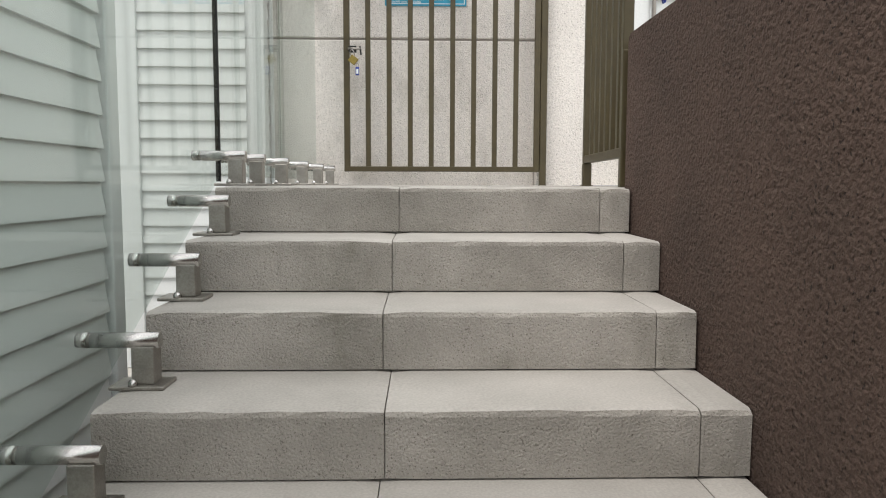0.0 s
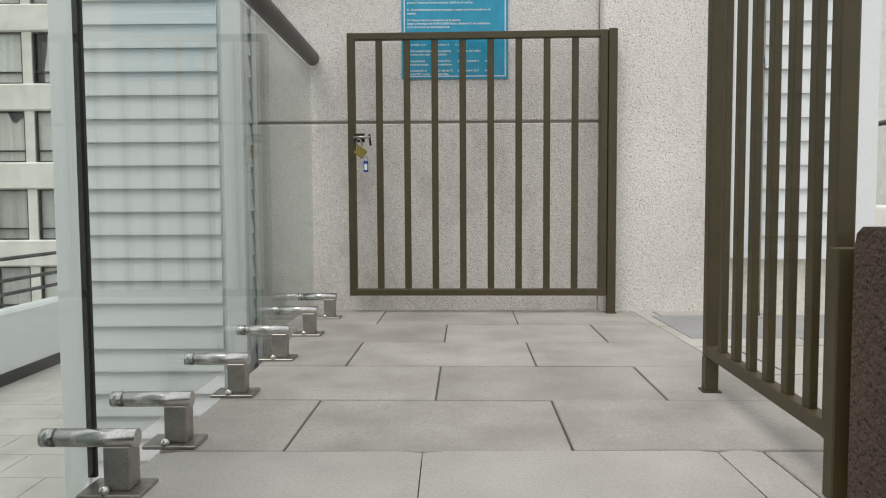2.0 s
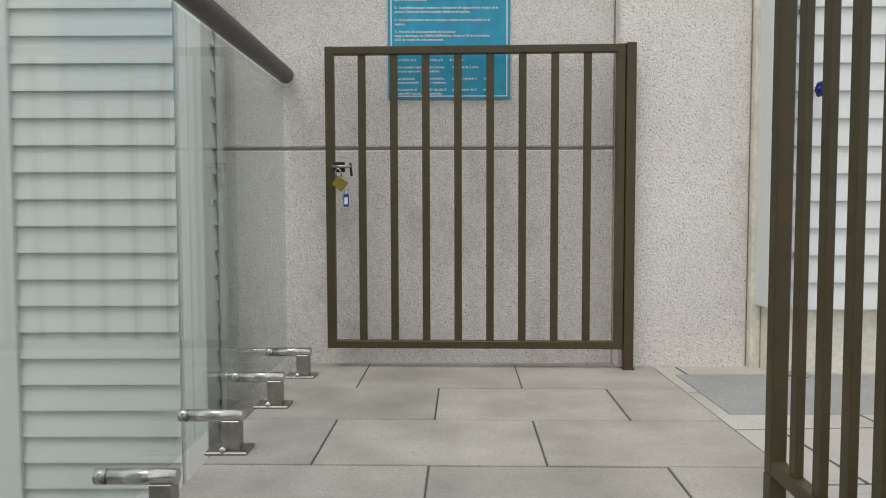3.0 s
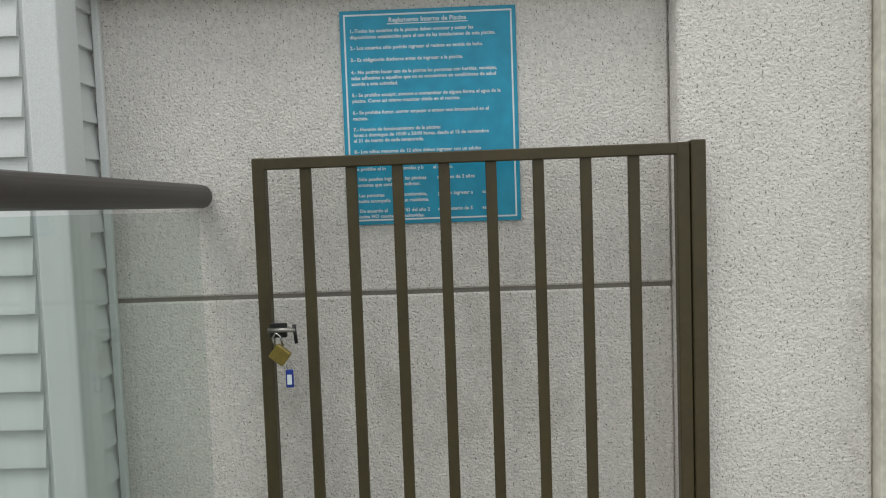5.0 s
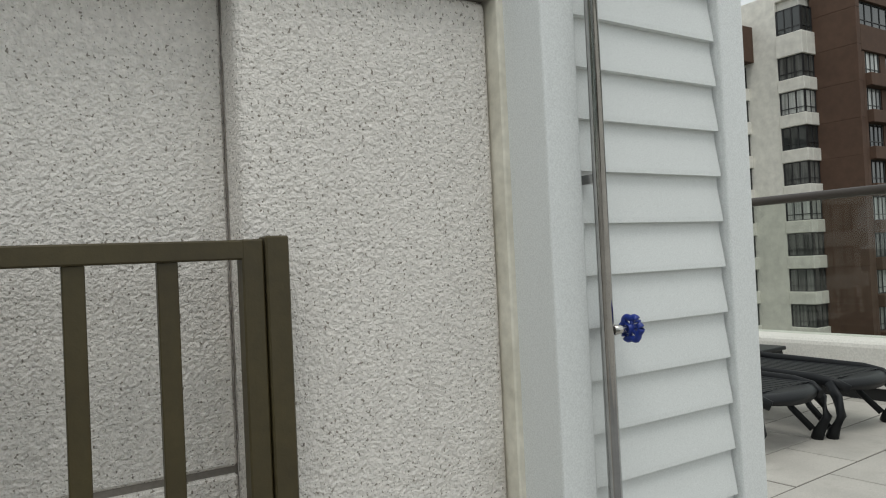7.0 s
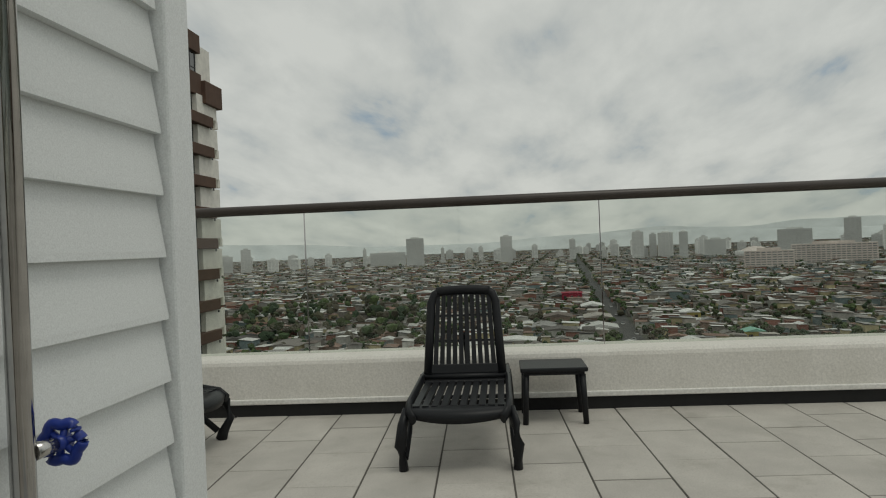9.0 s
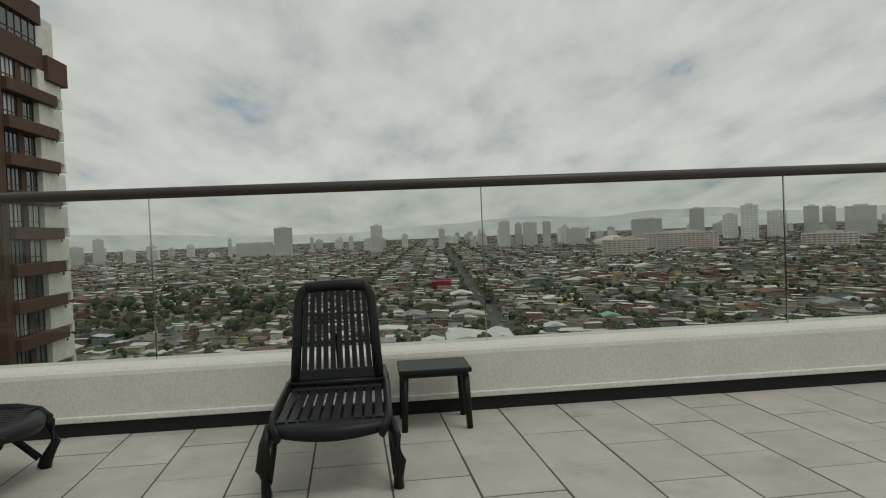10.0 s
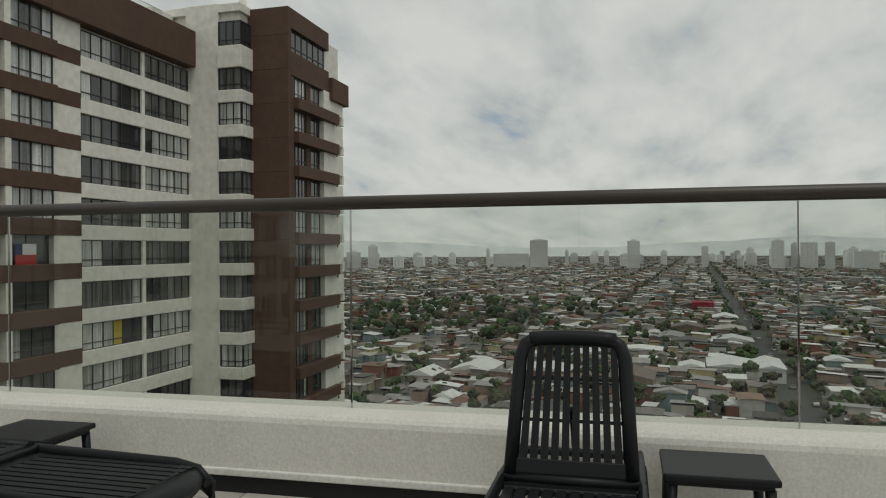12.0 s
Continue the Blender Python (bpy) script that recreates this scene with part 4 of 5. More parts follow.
# brown corner column with score lines between its storeys
for i in range(14):
    z1 = 20.85 if i == 0 else 18.6 - ST * (i - 1)
    z0 = 18.6 - ST * i if i < 13 else GROUND
    part("brown_panel", box(FX, FX + 0.55, FY, BY0 + 0.2, z0 + 0.03, z1, 0.02), M_TOWER_BROWN, tower)
part("brown_return", box(FX + 0.56, FX + 0.95, FY + 0.004, FY + 0.46, GROUND, 15.4), M_TOWER_BROWN, tower)
part("score_backing", box(FX + 0.02, FX + 0.50, FY + 0.02, BY0 + 0.18, GROUND, 20.8), M_TOWER_BROWN, tower)
part("brown_top", box(FX + 0.56, 63.1, FY, FY + 4.0, 19.25, 20.85, 0.02), M_TOWER_BROWN, tower)
part("brown_belt", box(FX + 0.56, 63.1, FY + 0.002, FY + 0.6, 15.5, 17.4, 0.02), M_TOWER_BROWN, tower)
part("roof_ledge", box(63.12, 66.8, FY - 0.35, FY + 3.0, 14.9, 16.9, 0.03), M_TOWER_BROWN, tower)
paned_window(6.6, 1.80, 6, pose(59.3, FY + 0.25, 17.43, 0, 0, 0), [M_PANE])
part("chimney", tube([(BX + 1.5, BY0 + 0.7, 20.9), (BX + 1.5, BY0 + 0.7, 21.6)], 0.3, 12), M_TOWER_WHITE, tower)
for i in range(-1, 13):
    zt = ZW - ST * i if i >= 0 else 19.55
    z0 = zt - WH if i >= 0 else zt - 1.95
    below = ZW - ST * (i + 1)
    # white bay with windows round its corner
    part("bay_sill", box(BX - 0.16, BX + 0.5, BY0 - 0.12, BY1 - 0.01, below + 0.01, z0 - 0.005, 0.04), M_TOWER_WHITE, tower)
    part("bay_sill", box(BX + 0.51, FX + 0.1, BY0 - 0.12, BY0 + 0.5, below + 0.01, z0 - 0.005, 0.04), M_TOWER_WHITE, tower)
    bay = [M_PANE] if i in (-1, 2, 9) else [rng.choice([M_PANE_GREY, M_PANE_PALE, M_PANE_GREY])]
    paned_window(1.98, round(zt - z0, 2), 3, pose(BX + 0.02, (BY0 + BY1) / 2, z0, 0, 0, -90), bay)
    paned_window(1.42, round(zt - z0, 2), 2, pose(BX + 0.86, BY0 + 0.02, z0, 0, 0, 0), bay)
    if i < 0:
        continue
    # receding face: windows, brown balcony fronts, white end
    z1 = zt - 0.3
    paned_window(2.5, 1.75, 4, pose(57.6, FY + 0.28, z1 - 1.75, 0, 0, 0), MIXED)
    paned_window(1.9, 1.75, 2, pose(60.75, FY + 0.32, z1 - 1.75, 0, 0, 0), DIM)
    part("mullion_pier", box(58.9, 59.75, FY + 0.22, FY + 0.47, z1 - 1.75, z1), M_TOWER_BROWN, tower)
    part("balcony_front", box(FX + 0.96, 64.4, FY - 0.42, FY + 0.47, z1 - 2.70, z1 - 1.77, 0.03), M_TOWER_BROWN, tower, "brown balcony front")
    part("white_end", box(61.9, 66.1, FY - 0.02, FY + 0.44, z1 - 1.76, z1 + 0.01), M_TOWER_WHITE, tower)
    part("side_sill", box(66.12, 66.6, FY + 0.1, FY + 2.2, z1 - 2.5, z1 - 1.7, 0.03), M_TOWER_WHITE, tower)
    part("drain_spout", box(63.6, 63.8, FY - 0.5, FY - 0.43, z1 - 2.95, z1 - 2.72), M_FRAME, tower)
    # long wing
    part("wing_band", box(41.85, BX - 0.01, AY - 0.02, AY + 0.44, zt - ST + 0.005, zt - WH, 0.03), M_TOWER_WHITE, tower)
    paned_window(5.85, WH, 6, pose(44.93, AY + 0.16, zt - WH, 0, 0, 0), MIXED, special=3 if i == 7 else None)
    paned_window(5.4, WH, 6, pose(50.92, AY + 0.16, zt - WH, 0, 0, 0), [M_PANE, M_PANE_GREY] if i == 0 else DIM)
    part("wing_pier", box(47.87, 48.18, AY + 0.02, AY + 0.44, zt - WH + 0.004, zt), M_TOWER_WHITE, tower)
    # white pier and near bays banded in brown
    part("pier_block", box(39.55, 41.83, AY - 0.03, AY + 0.44, zt - WH + 0.26, zt + 0.25), M_TOWER_WHITE, tower)
    part("pier_band", box(39.55, 41.83, AY - 0.05, AY + 0.44, zt - ST + 0.255, zt - WH + 0.255), M_TOWER_BROWN, tower, "brown storey band")
    part("near_band", box(28, 39.54, AY - 0.45, AY + 0.44, zt - ST + 0.25, zt - WH + 0.25, 0.03), M_TOWER_BROWN, tower, "brown storey band")
    if i not in (5, 6):
        paned_window(3.35, 1.85, 4, pose(37.82, AY - 0.10, zt - WH + 0.25, 0, 0, 0), LIGHT if i < 5 else MIXED, special=0 if i == 9 else None)
    else:
        paned_window(3.35, 1.85, 2, pose(37.82, AY + 0.30, zt - WH + 0.25, 0, 0, 0), [M_PANE])
    part("near_pier", box(35.7, 36.12, AY - 0.40, AY + 0.44, zt - WH + 0.255, zt + 0.245), M_TOWER_WHITE, tower)
    paned_window(3.35, 1.85, 4, pose(33.95, AY + 0.1, zt - WH + 0.25, 0, 0, 0), MIXED)
part("wing_cornice", box(39.0, BX - 0.02, AY - 0.55, AY + 0.5, 16.1, 18.95, 0.03), M_TOWER_BROWN, tower, "brown roof cornice")
part("near_top_band", box(28, 38.98, AY - 0.55, AY + 0.5, 16.12, 18.95, 0.03), M_TOWER_BROWN, tower)
part("penthouse", box(BX - 2.4, BX + 0.1, AY + 1.6, AY + 4, 17.6, 20.4), M_TOWER_WHITE, tower)
part("roof_guard", box(43.5, BX - 2.5, AY + 0.7, AY + 0.73, 18.9, 19.9), M_GLASS_FAR, tower, "glass roof guard")
part("guard_rail", tube([(43.5, AY + 0.715, 19.92), (BX - 2.5, AY + 0.715, 19.92)], 0.03, 6), M_TRIM, tower)
flag = thing("flag", "red, white and blue flag hung in a tower window", "flag", at=(37.3, AY - 0.16, 0.72))
part("red_half", box(-0.75, 0.75, -0.02, 0, 0, 0.62), M_RED, flag)
part("white_half", box(-0.25, 0.75, -0.02, 0, 0.622, 1.25), M_CLOTH_WHITE, flag)
part("blue_canton", box(-0.75, -0.252, -0.02, 0, 0.622, 1.25), M_CLOTH_NAVY, flag)

# ---------------------------------------------------------------- facade beyond the lower terrace
block = thing("apartment_block", "white apartment block with wide horizontal bands of windows", "apartment block")
cache = {}
part("wall", box(-36, -11.6, 26.4, 38, GROUND, 24), M_TOWER_WHITE, block)
for i in range(9):
    z = -9.0 + 2.62 * i
    part("band", box(-36, -11.2, 25.9, 26.45, z - 0.36, z + 0.55, 0.05), M_TOWER_WHITE, block)
    for k in range(9):
        x = -12.8 - 2.55 * k
        shared_window(cache, 2.2, 1.72, 1, 0.36, M_CURTAIN if (i + k) % 5 else M_CURTAIN_MIX, block, pose(x, 26.02, z + 0.55, 0, 0, 0))
        part("pier", box(x - 1.44, x - 1.12, 25.97, 26.45, z + 0.55, z + 2.26), M_TOWER_WHITE, block)

# ---------------------------------------------------------------- city below
me = bmesh.new()
bmesh.ops.create_grid(me, x_segments=2, y_segments=2, size=4900)
g = part("ground", me, M_GROUND)
g.location = (0, 0, GROUND)
tagged(g, "earth and greenery under the low city", "ground", kind="structure")

TH = radians(-3.9)
CT, SN = math.cos(TH), math.sin(TH)
def city(u, v):
    """Along and across the street grid, from the avenue seen from the terrace."""
    return (6 + u * CT - (v - 28) * SN, 4 + u * SN + (v - 28) * CT)


rng = random.Random(11)
avenue = part("avenue", box(60, 3200, -7, 7, 0.02, 0.12), M_ROAD)
avenue.matrix_basis = pose(*city(0, 0), GROUND, 0, 0, math.degrees(TH))
tagged(avenue, "grey asphalt avenue running to the skyline", "road", kind="structure")
hv, hf, hi = [], [], []
def house(cx, cy, a, lx, ly, h, roof, ridge):
    c, s = math.cos(a), math.sin(a)
    b = len(hv)
    def p(x, y, z):
        hv.append((cx + x * c - y * s, cy + x * s + y * c, GROUND + z))
    for z in (0, h):
        for x, y in ((-1, -1), (1, -1), (1, 1), (-1, 1)):
            p(x * lx, y * ly, z)
    for q in ((0, 1, 5, 4), (1, 2, 6, 5), (2, 3, 7, 6), (3, 0, 4, 7)):
        hf.append(tuple(b + k for k in q)); hi.append(0)
    b = len(hv)
    o = 0.4
    for x, y in ((-1, -1), (1, -1), (1, 1), (-1, 1)):
        p(x * (lx + o), y * (ly + o), h + 0.05)
    if roof == "gable":
        p(-(lx + o), 0, h + ridge); p(lx + o, 0, h + ridge)
        for q in ((0, 1, 5, 4), (2, 3, 4, 5), (1, 2, 5), (3, 0, 4)):
            hf.append(tuple(b + k for k in q)); hi.append(1)
    else:
        hv[b + 2] = (*hv[b + 2][:2], hv[b + 2][2] + ridge * 0.5); hv[b + 3] = (*hv[b + 3][:2], hv[b + 3][2] + ridge * 0.5)
        hf.append((b, b + 1, b + 2, b + 3)); hi.append(1)


tv, tf = [], []
ico = bmesh.new()
bmesh.ops.create_icosphere(ico, subdivisions=2, radius=1)
ICO_V, ICO_F = [v.co.copy() for v in ico.verts], [[v.index for v in f.verts] for f in ico.faces]
ico.free()
ico = bmesh.new()
bmesh.ops.create_icosphere(ico, subdivisions=1, radius=1)
ICO1_V, ICO1_F = [v.co.copy() for v in ico.verts], [[v.index for v in f.verts] for f in ico.faces]
ico.free()
def crown(x, y, r, h, near):
    """An uneven crown made of several lumpy clumps."""
    for k in range(5 if near else 2):
        vs, fs = (ICO_V, ICO_F) if near else (ICO1_V, ICO1_F)
        b = len(tv)
        cx, cy, cz = x + rng.uniform(-1, 1) * r * 0.75, y + rng.uniform(-1, 1) * r * 0.75, GROUND + h * rng.uniform(0.45, 0.85)
        rr = r * rng.uniform(0.4, 0.75)
        for v in vs:
            j = rng.uniform(0.6, 1.25)
            tv.append((cx + v.x * rr * j, cy + v.y * rr * j, cz + v.z * rr * j * rng.uniform(0.7, 1.0)))
        tf.extend(tuple(b + q for q in f) for f in fs)


def in_view(u, v):
    return abs(v - 28) < 40 + u * 0.86


BLOCK_U, BLOCK_V, STREET = 104, 44, 8
for bu in range(1, 34):
    for bv in range(-66, 66):
        u0, v0 = bu * BLOCK_U + (bv * 37) % 29, bv * BLOCK_V + (STREET if bv == 0 else 0)
        if not in_view(u0, v0):
            continue
        far, near = u0 > 900, u0 < 520
        step = 6.8 if near else 9.5 if not far else 17
        for row in ((4, 11, 18, 25, 32) if near else (5, 15, 25, 33) if not far else (8, 26)):
            u = u0 + STREET
            while u < u0 + BLOCK_U - 5:
                w_ = rng.uniform(0.6, 1.5) * step
                cu, cv = u + w_ / 2, v0 + row + rng.uniform(-2.6, 2.6)
                x, y = city(cu, cv)
                pick = rng.random()
                if pick < 0.88:
                    ly = rng.uniform(1.8, 4.6) if near else rng.uniform(2.8, 5.4) if not far else rng.uniform(4, 9)
                    spin = TH + (math.pi / 2 if rng.random() < 0.4 and w_ < 10 else 0) + rng.uniform(-0.10, 0.10)
                    house(x, y, spin, w_ * rng.uniform(0.34, 0.54), ly, rng.choice((2.3, 2.6, 2.8, 3.2, 5.0, 5.6)) if not far else rng.uniform(3, 6.5), rng.choice(("gable", "shed", "shed", "flat")), rng.uniform(0.3, 1.5))
                    # lean-to sheds and yards roofed with sheets
                    for q in range(rng.choice((1, 2, 3)) if near else rng.choice((0, 1)) if not far else 0):
                        x, y = city(cu + rng.uniform(-5, 5), cv + rng.uniform(-4.5, 4.5))
                        house(x, y, spin + rng.uniform(-0.15, 0.15), rng.uniform(0.9, 2.6), rng.uniform(0.8, 2.2), rng.uniform(2.0, 3.4), "shed", rng.uniform(0.1, 0.5))
                elif pick > 0.975 and not far:
                    house(x, y, TH, rng.uniform(6, 11), rng.uniform(5, 9), rng.uniform(4, 6.5), "gable", rng.uniform(0.8, 2.0))
                if rng.random() < (0.40 if near else 0.5):
                    tx, ty = city(u + rng.uniform(0, 9), v0 + row + rng.uniform(3, 6))
                    crown(tx, ty, rng.uniform(1.3, 3.4) * (1 if not far else 1.5), rng.uniform(3.5, 7.5), u0 < 330)
                u += w_
        # street trees
        if u0 < 2600:
            for k in range(4 if not far else 3):
                tx, ty = city(u0 + rng.uniform(0, BLOCK_U), v0 + rng.uniform(-3, 1))
                crown(tx, ty, rng.uniform(1.8, 3.4), rng.uniform(5, 9), u0 < 330)
for k in range(150):
    u = rng.uniform(90, 2600)
    tx, ty = city(u, rng.choice((-9.5, 9.5)) + rng.uniform(-1.5, 1.5))
    crown(tx, ty, rng.uniform(2, 3.5), rng.uniform(6, 9), u < 420)
# a belt of dark taller trees
for k in range(150):
    u, v = rng.uniform(330, 560), rng.uniform(95, 240)
    tx, ty = city(u, v)
    crown(tx, ty, rng.uniform(3, 5.5), rng.uniform(9, 16), False)
o = mesh_object("houses", hv, hf, [M_HOUSE, M_ROOF], hi)
tagged(o, "countless low houses with grey, white and rusty roofs", "houses", kind="stuff")
o = mesh_object("city_trees", tv, tf, [M_LEAF])
tagged(o, "scattered dark green trees between the low houses", "trees", kind="stuff")


def flat_block(name, label, category, x, y, a, lx, ly, h, wall, roof, ridge=1.2):
    b = thing(name, label, category, at=(x, y, GROUND), turn=math.degrees(a))
    part("wall", box(-lx / 2, lx / 2, -ly / 2, ly / 2, 0, h), wall, b)
    part("roof", prism([(-ly / 2 - 0.5, h), (0, h + ridge), (ly / 2 + 0.5, h)], -lx / 2 - 0.5, lx / 2 + 0.5, "x"), roof, b)
    for k in range(max(2, int(ly / 4))):
        yy = -ly / 2 + ly * (k + 0.5) / max(2, int(ly / 4))
        part("window", box(-lx / 2 - 0.06, -lx / 2 - 0.01, yy - 0.9, yy + 0.9, h * 0.45, h * 0.75), M_FRAME, b)
    return b


M_BRICKRED = material("red_painted_wall", (0.32, 0.025, 0.055), 0.85, grain=0.5, scale=0.1)
M_MINT = material("mint_roof", (0.25, 0.50, 0.40), 0.8, grain=0.5, scale=0.1)
M_MUSTARD = material("mustard_wall", (0.50, 0.42, 0.15), 0.85, grain=0.5, scale=0.1)
M_WHITEROOF = material("white_sheet_roof", (0.70, 0.70, 0.69), 0.7, grain=0.8, scale=0.15)
flat_block("warehouse", "white-roofed grey warehouse beside the avenue", "warehouse", 283, -26, TH, 22, 15, 6, M_FAR, M_WHITEROOF)
flat_block("warehouse", "white-roofed grey warehouse beside the avenue", "warehouse", 290, -40, TH, 26, 9, 5, M_FAR, M_WHITEROOF)
flat_block("red_house", "low house with a red painted wall", "house", 275, -12.5, TH, 10, 8, 6, M_BRICKRED, M_FAR)
flat_block("red_warehouse", "bright red box-shaped store beside the avenue", "warehouse", 560, -38, TH, 16, 15, 8, M_BRICKRED, M_BRICKRED, 0.4)
flat_block("mint_house", "small house with a mint green roof", "house", 330, -98, TH, 9, 8, 5, M_MUSTARD, M_MINT)
flat_block("mustard_house", "mustard yellow low house", "house", 420, -92, TH, 12, 10, 5, M_MUSTARD, M_FAR)
flat_block("white_hall", "white gabled hall among trees", "hall", 262, 62, TH, 20, 14, 5, M_FAR_WHITE, M_WHITEROOF, 2)
flat_block("white_hall", "white gabled hall among trees", "hall", 250, 78, TH, 14, 9, 4, M_FAR_WHITE, M_WHITEROOF, 2)


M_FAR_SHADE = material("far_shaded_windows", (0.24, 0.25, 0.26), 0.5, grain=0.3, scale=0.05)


def high_rise(x, y, width, depth, height, white=False, turn=0):
    """A far tower block: body, storey bands and a plant room on the roof."""
    b = thing("high_rise", "distant hazy grey high-rise on the skyline" if not white else "long white distant apartment block", "high-rise", "skyline", at=(x, y, GROUND), turn=turn)
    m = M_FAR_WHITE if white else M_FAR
    bm = bmesh.new()
    n = max(2, int(height / 3))
    cols = max(2, int(width / 6))
    for k in range(n + 1):
        add_box(bm, -depth / 2 - 0.5, depth / 2 + 0.5, -width / 2 - 0.5, width / 2 + 0.5, height * k / n - 0.9, height * k / n + 0.75)
    for k in range(cols + 1):
        yy = -width / 2 + width * k / cols
        add_box(bm, -depth / 2 - 0.4, depth / 2 + 0.4, yy - 0.8, yy + 0.8, 0, height)
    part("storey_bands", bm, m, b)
    # skyline glazing is paled almost to the wall tone, as haze would
    part("glazing", box(-depth / 2, depth / 2, -width / 2, width / 2, 0, height), M_FAR_HAZED_GLASS if not white else M_FAR_SHADE, b)
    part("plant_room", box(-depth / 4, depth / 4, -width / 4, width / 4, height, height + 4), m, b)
    return b


# bearing (degrees left of +x), width, height above the eye, distance
SKYLINE = [(20.7, 24, 22, 1700), (22.2, 36, 8, 1700), (11.7, 8, 12, 1700), (9.9, 95, 2, 1750), (7.75, 44, 32, 1650), (0.6, 28, 28, 1600), (-4.5, 14, 16, 1650),
           (-9.4, 26, 26, 1600), (-10.5, 16, 20, 1650), (-11.4, 34, 22, 1600), (-12.7, 18, 22, 1550), (-14.1, 20, 10, 1700), (-14.9, 46, 4, 1600), (-20.2, 66, 18, 1500), (-23.8, 30, 34, 1500),
           (-26.1, 32, 20, 1600), (-27.4, 34, 36, 1500), (-29.2, 40, 24, 1600), (-31.4, 30, 30, 1600), (-32.5, 26, 28, 1650), (-34.4, 60, 26, 1600), (-36.8, 34, 30, 1600),
           (-39.0, 44, 22, 1600), (5.6, 8, 8, 1800), (2.6, 12, 6, 1900), (-1.6, 16, 5, 1900), (-7.6, 18, 10, 1800), (14.5, 20, 2, 1900), (17.2, 26, 3, 1900)]
for deg, wd, up, dist in SKYLINE:
    a = radians(deg)
    high_rise(2 + dist * math.cos(a), 4 + dist * math.sin(a), wd * 0.86, wd * 0.5, up - 13 - GROUND, False, deg)
for deg, wd, up, dist in ((-18.5, 56, -22, 1000), (-22.6, 105, -18, 1150), (-32.5, 70, -26, 1150)):
    a = radians(deg)
    high_rise(2 + dist * math.cos(a), 4 + dist * math.sin(a), wd, 14, up - GROUND, True, deg)
rng = random.Random(23)
for k in range(70):
    deg, dist = rng.uniform(-46, 26), rng.uniform(1500, 2900)
    a = radians(deg)
    wd = rng.uniform(9, 24)
    high_rise(2 + dist * math.cos(a), 4 + dist * math.sin(a), wd, wd * 0.7, rng.uniform(12, 34) + (8 if deg < -8 else 0), False, deg + rng.uniform(-20, 20))
dome = thing("arena_dome", "white domed arena roof in the distance", "arena", at=(1450, -455, GROUND))
bm = bmesh.new()
bmesh.ops.create_uvsphere(bm, u_segments=24, v_segments=8, radius=1)
bmesh.ops.scale(bm, vec=(34, 34, 22), verts=bm.verts)
part("roof", bm, M_FAR_WHITE, dome, smooth=True)
part("drum", tube([(0, 0, 0), (0, 0, 14)], 36, 24), M_FAR, dome)

# pale hills on the horizon, their haze painted into the base colour
hills = thing("backdrop_hills", "pale hazy hills on the horizon", "hills", kind="structure")
for base, hgt, seed, lo, hi_ in ((4600, 120, 3.1, -70, -2), (4300, 70, 7.7, -70, 40)):
    bm = bmesh.new()
    prev = None
    for k in range(121):
        a = radians(lo + (hi_ - lo) * k / 120)
        t = k / 120
        h = hgt * (0.35 + 0.8 * noise.noise(Vector((t * 5, seed, 0))) + 0.16 * noise.noise(Vector((t * 17, seed, 2)))) * min(1, 4 * t, 6 * (1 - t) + 0.1)
        cur = (bm.verts.new((base * math.cos(a), base * math.sin(a), GROUND)), bm.verts.new(((base + 120) * math.cos(a), (base + 120) * math.sin(a), GROUND + max(6, h) + 46)))
        if prev:
            bm.faces.new((prev[0], cur[0], cur[1], prev[1]))
        prev = cur
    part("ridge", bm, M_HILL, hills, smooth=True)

# parked and passing cars on the avenue
def car(x, y, turn, paint, label):
    c = thing("car", label, "car", "cars on the avenue", at=(x, y, GROUND + 0.12), turn=turn)
    part("body", box(-2.1, 2.1, -0.85, 0.85, 0.25, 0.85, 0.12, 2), paint, c)
    part("cabin", prism([(-1.5, 0.85), (-1.0, 1.42), (0.7, 1.42), (1.3, 0.85)], -0.75, 0.75, "y"), M_PANE, c)
    for sx in (-1.3, 1.3):
        for sy in (-0.8, 0.8):
            part("wheel", tube([(sx, sy - 0.1, 0.3), (sx, sy + 0.1, 0.3)], 0.3, 12), M_GASKET, c)
    return c


for k in range(16):
    u, lane = 170 + k * 24 + rng.uniform(-6, 6), rng.choice((-5.2, -2, 2, 5.2))
    x, y = city(u, lane)
    white = rng.random() < 0.5
    car(x, y, math.degrees(TH), M_CLOTH_WHITE if white else M_SHOWER, "white car on the avenue" if white else "grey car on the avenue")

# ---------------------------------------------------------------- paving slabs, last
TL, TW = 0.652, 0.432
rng = random.Random(4)
slabs = {}


def slab_mesh(corners, mat):
    """A slab with a worn upper arris over a convex outline."""
    n = len(corners)
    cx, cy = sum(p[0] for p in corners) / n, sum(p[1] for p in corners) / n
    verts = []
    for inset, z in ((0.0, -0.03), (0.0, -0.0025), (0.0025, 0.0)):
        for x, y in corners:
            d = max(0.02, math.hypot(x - cx, y - cy))
            verts.append((x - (x - cx) / d * inset, y - (y - cy) / d * inset, z))
    faces = [tuple(range(2 * n, 3 * n))]
    for k in (0, 1):
        faces += [(k * n + a, k * n + (a + 1) % n, (k + 1) * n + (a + 1) % n, (k + 1) * n + a) for a in range(n)]
    me = bpy.data.meshes.new("paving_slab")
    me.from_pydata(verts, [], faces)
    me.materials.append(mat)
    me.update()
    return me


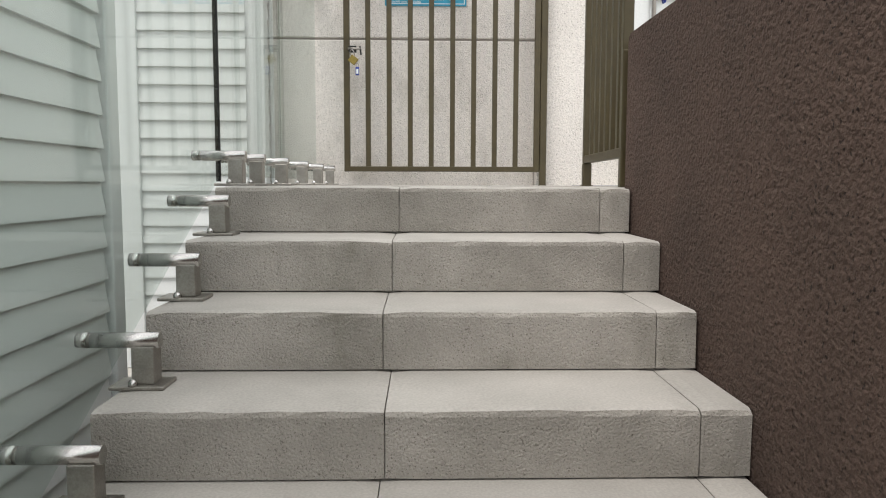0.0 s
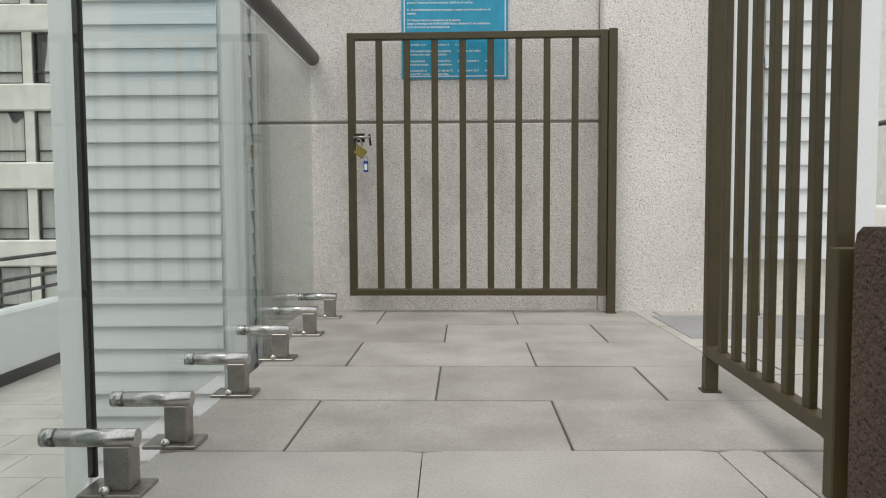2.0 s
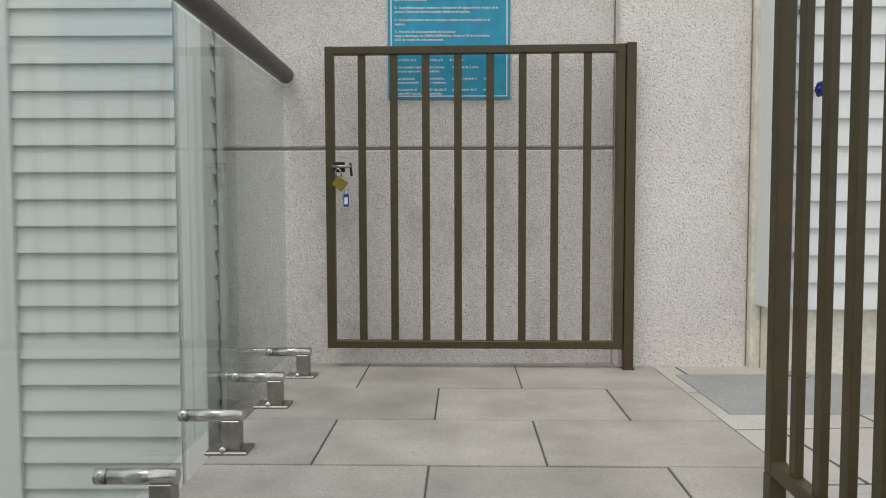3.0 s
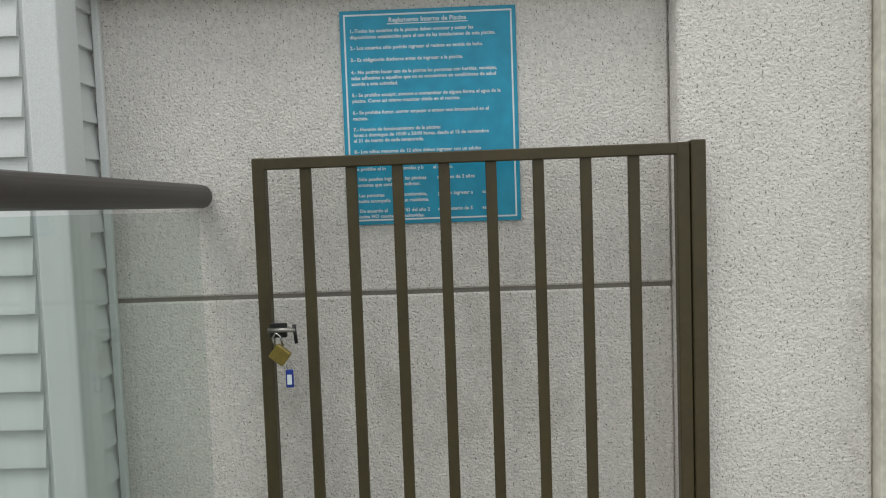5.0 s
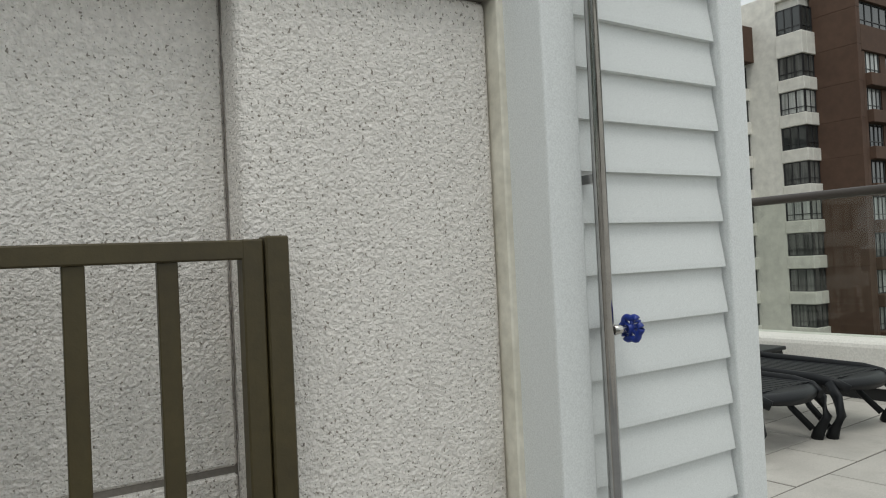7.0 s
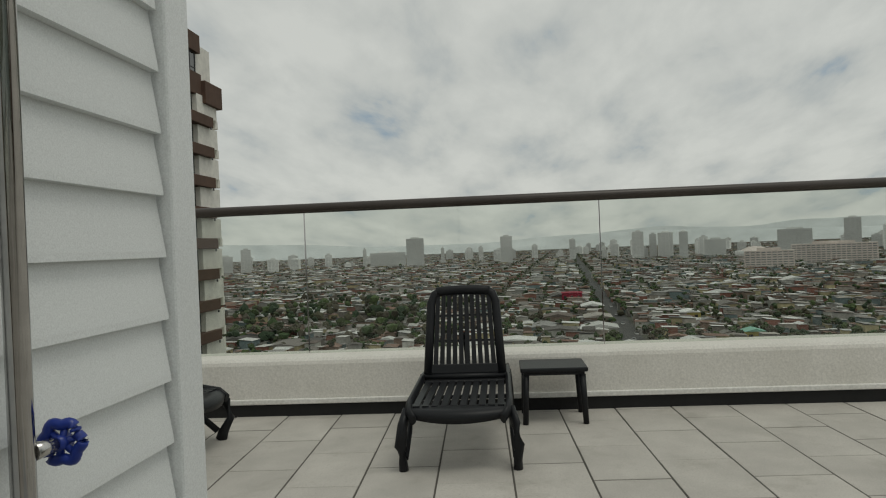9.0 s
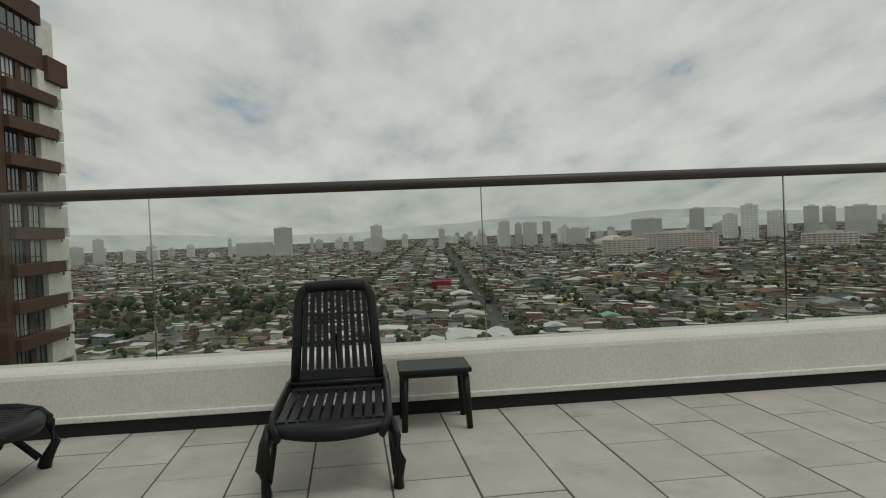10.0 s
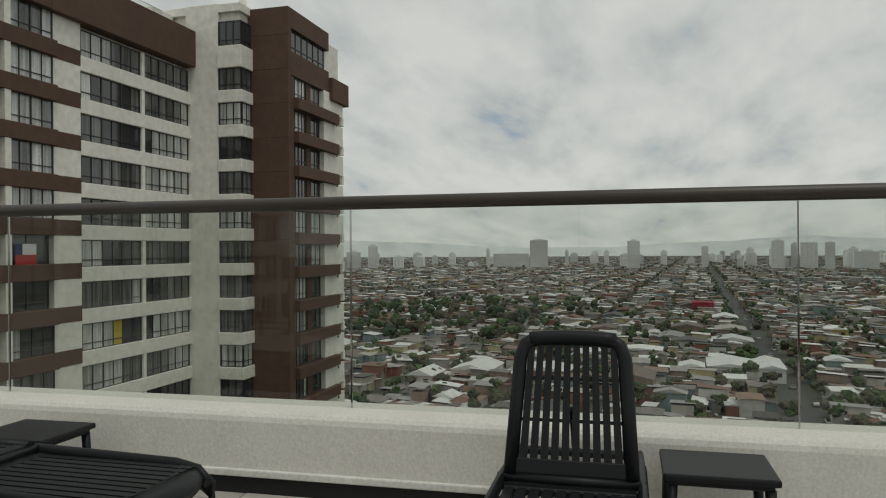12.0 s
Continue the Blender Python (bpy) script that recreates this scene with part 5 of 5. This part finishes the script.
def clip(poly, axis, limit, keep_above):
    """Cut a convex outline at a wall line."""
    out = []
    for a, b in zip(poly, poly[1:] + poly[:1]):
        ia, ib = (a[axis] >= limit) == keep_above, (b[axis] >= limit) == keep_above
        if ia:
            out.append(a)
        if ia != ib:
            t = (limit - a[axis]) / (b[axis] - a[axis])
            out.append((a[0] + (b[0] - a[0]) * t, a[1] + (b[1] - a[1]) * t))
    return out


def pave(parent, mat, origin, turn, length, width, rows, cols, bounds, near, gap):
    """Running bond of slabs, turned a little against the walls and cut at the bounds."""
    c, s = math.cos(radians(turn)), math.sin(radians(turn))
    x0, x1, y0, y1 = bounds
    gu, gv = gap
    rest = bmesh.new()
    for r in range(*rows):
        for k in range(*cols):
            u, v = length * (k + (0.5 if r % 2 else 0.0)), width * r
            ox, oy = origin[0] + u * c - v * s, origin[1] + u * s + v * c
            local = [(gu, gv), (length - gu, gv), (length - gu, width - gv), (gu, width - gv)]
            poly = [(ox + p * c - q * s, oy + p * s + q * c) for p, q in local]
            cut = poly
            for axis, limit, above in ((0, x0, True), (0, x1, False), (1, y0, True), (1, y1, False)):
                if cut:
                    cut = clip(cut, axis, limit, above)
            if len(cut) < 3 or max(p[0] for p in cut) - min(p[0] for p in cut) < 0.02 or max(p[1] for p in cut) - min(p[1] for p in cut) < 0.02:
                continue
            if not near(*cut[0]):
                top = [rest.verts.new((*p, 0.0)) for p in cut]
                low = [rest.verts.new((*p, -0.03)) for p in cut]
                rest.faces.new(top)
                for a in range(len(cut)):
                    rest.faces.new((low[a], low[(a + 1) % len(cut)], top[(a + 1) % len(cut)], top[a]))
                continue
            if cut == poly:
                if (length, width) not in slabs:
                    slabs[length, width] = slab_mesh(local, mat)
                me, at, a = slabs[length, width], (ox, oy), radians(turn)
            else:
                me, at, a = slab_mesh([(p[0] - cut[0][0], p[1] - cut[0][1]) for p in cut], mat), cut[0], 0.0
            o = new("paving_slab", me)
            o.parent = parent
            o.location = (*at, rng.uniform(-0.0015, 0.0015))
            o.rotation_euler = (rng.uniform(-0.0012, 0.0012), rng.uniform(-0.0012, 0.0012), a)
    if len(rest.verts):
        tagged(part("paving", rest, mat, parent), kind="stuff")
    else:
        rest.free()


# landing slabs use the paving colour darkened for the shade there
pave(floor, M_TILE_WORN_SHADED, (-0.370, 2.936), -1.3, TL, TW, (-1, 6), (-2, 3), (XL, 0.938, 2.934, 5.118), lambda x, y: True, (0.0026, 0.0036))
pave(floor, M_TILE, (6.80, 3.922), 2.7, 0.713, 0.463, (-21, 22), (-10, 2), (0.942, PX + 0.20, -5.9, 13.6), lambda x, y: x > 1.9 and 0.4 < y < 8.0, (0.0060, 0.0058))
pave(floor, M_TILE, (6.80, 3.922), 2.7, 0.713, 0.463, (-2, 24), (-12, -7), (-0.61, 0.938, 5.39, 13.6), lambda x, y: False, (0.0060, 0.0058))
ROW0 = 2.91
stuff_bm = bmesh.new()
for r in range(-16, 40):
    y0 = ROW0 + TW * r
    for k in range(-8, 2):
        a = TL * k + (0.3 if r % 2 else 0)
        b = min(a + TL, 0.69)
        a = max(a, -4.345)
        if b - a < 0.05 or (a > -0.7 and y0 > 0.3):
            continue
        add_box(stuff_bm, a + 0.003, b - 0.003, y0 + 0.003, y0 + TW - 0.003, LOW - 0.03, LOW)
o = part("paving", stuff_bm, M_TILE, lower_floor)
tagged(o, kind="stuff")
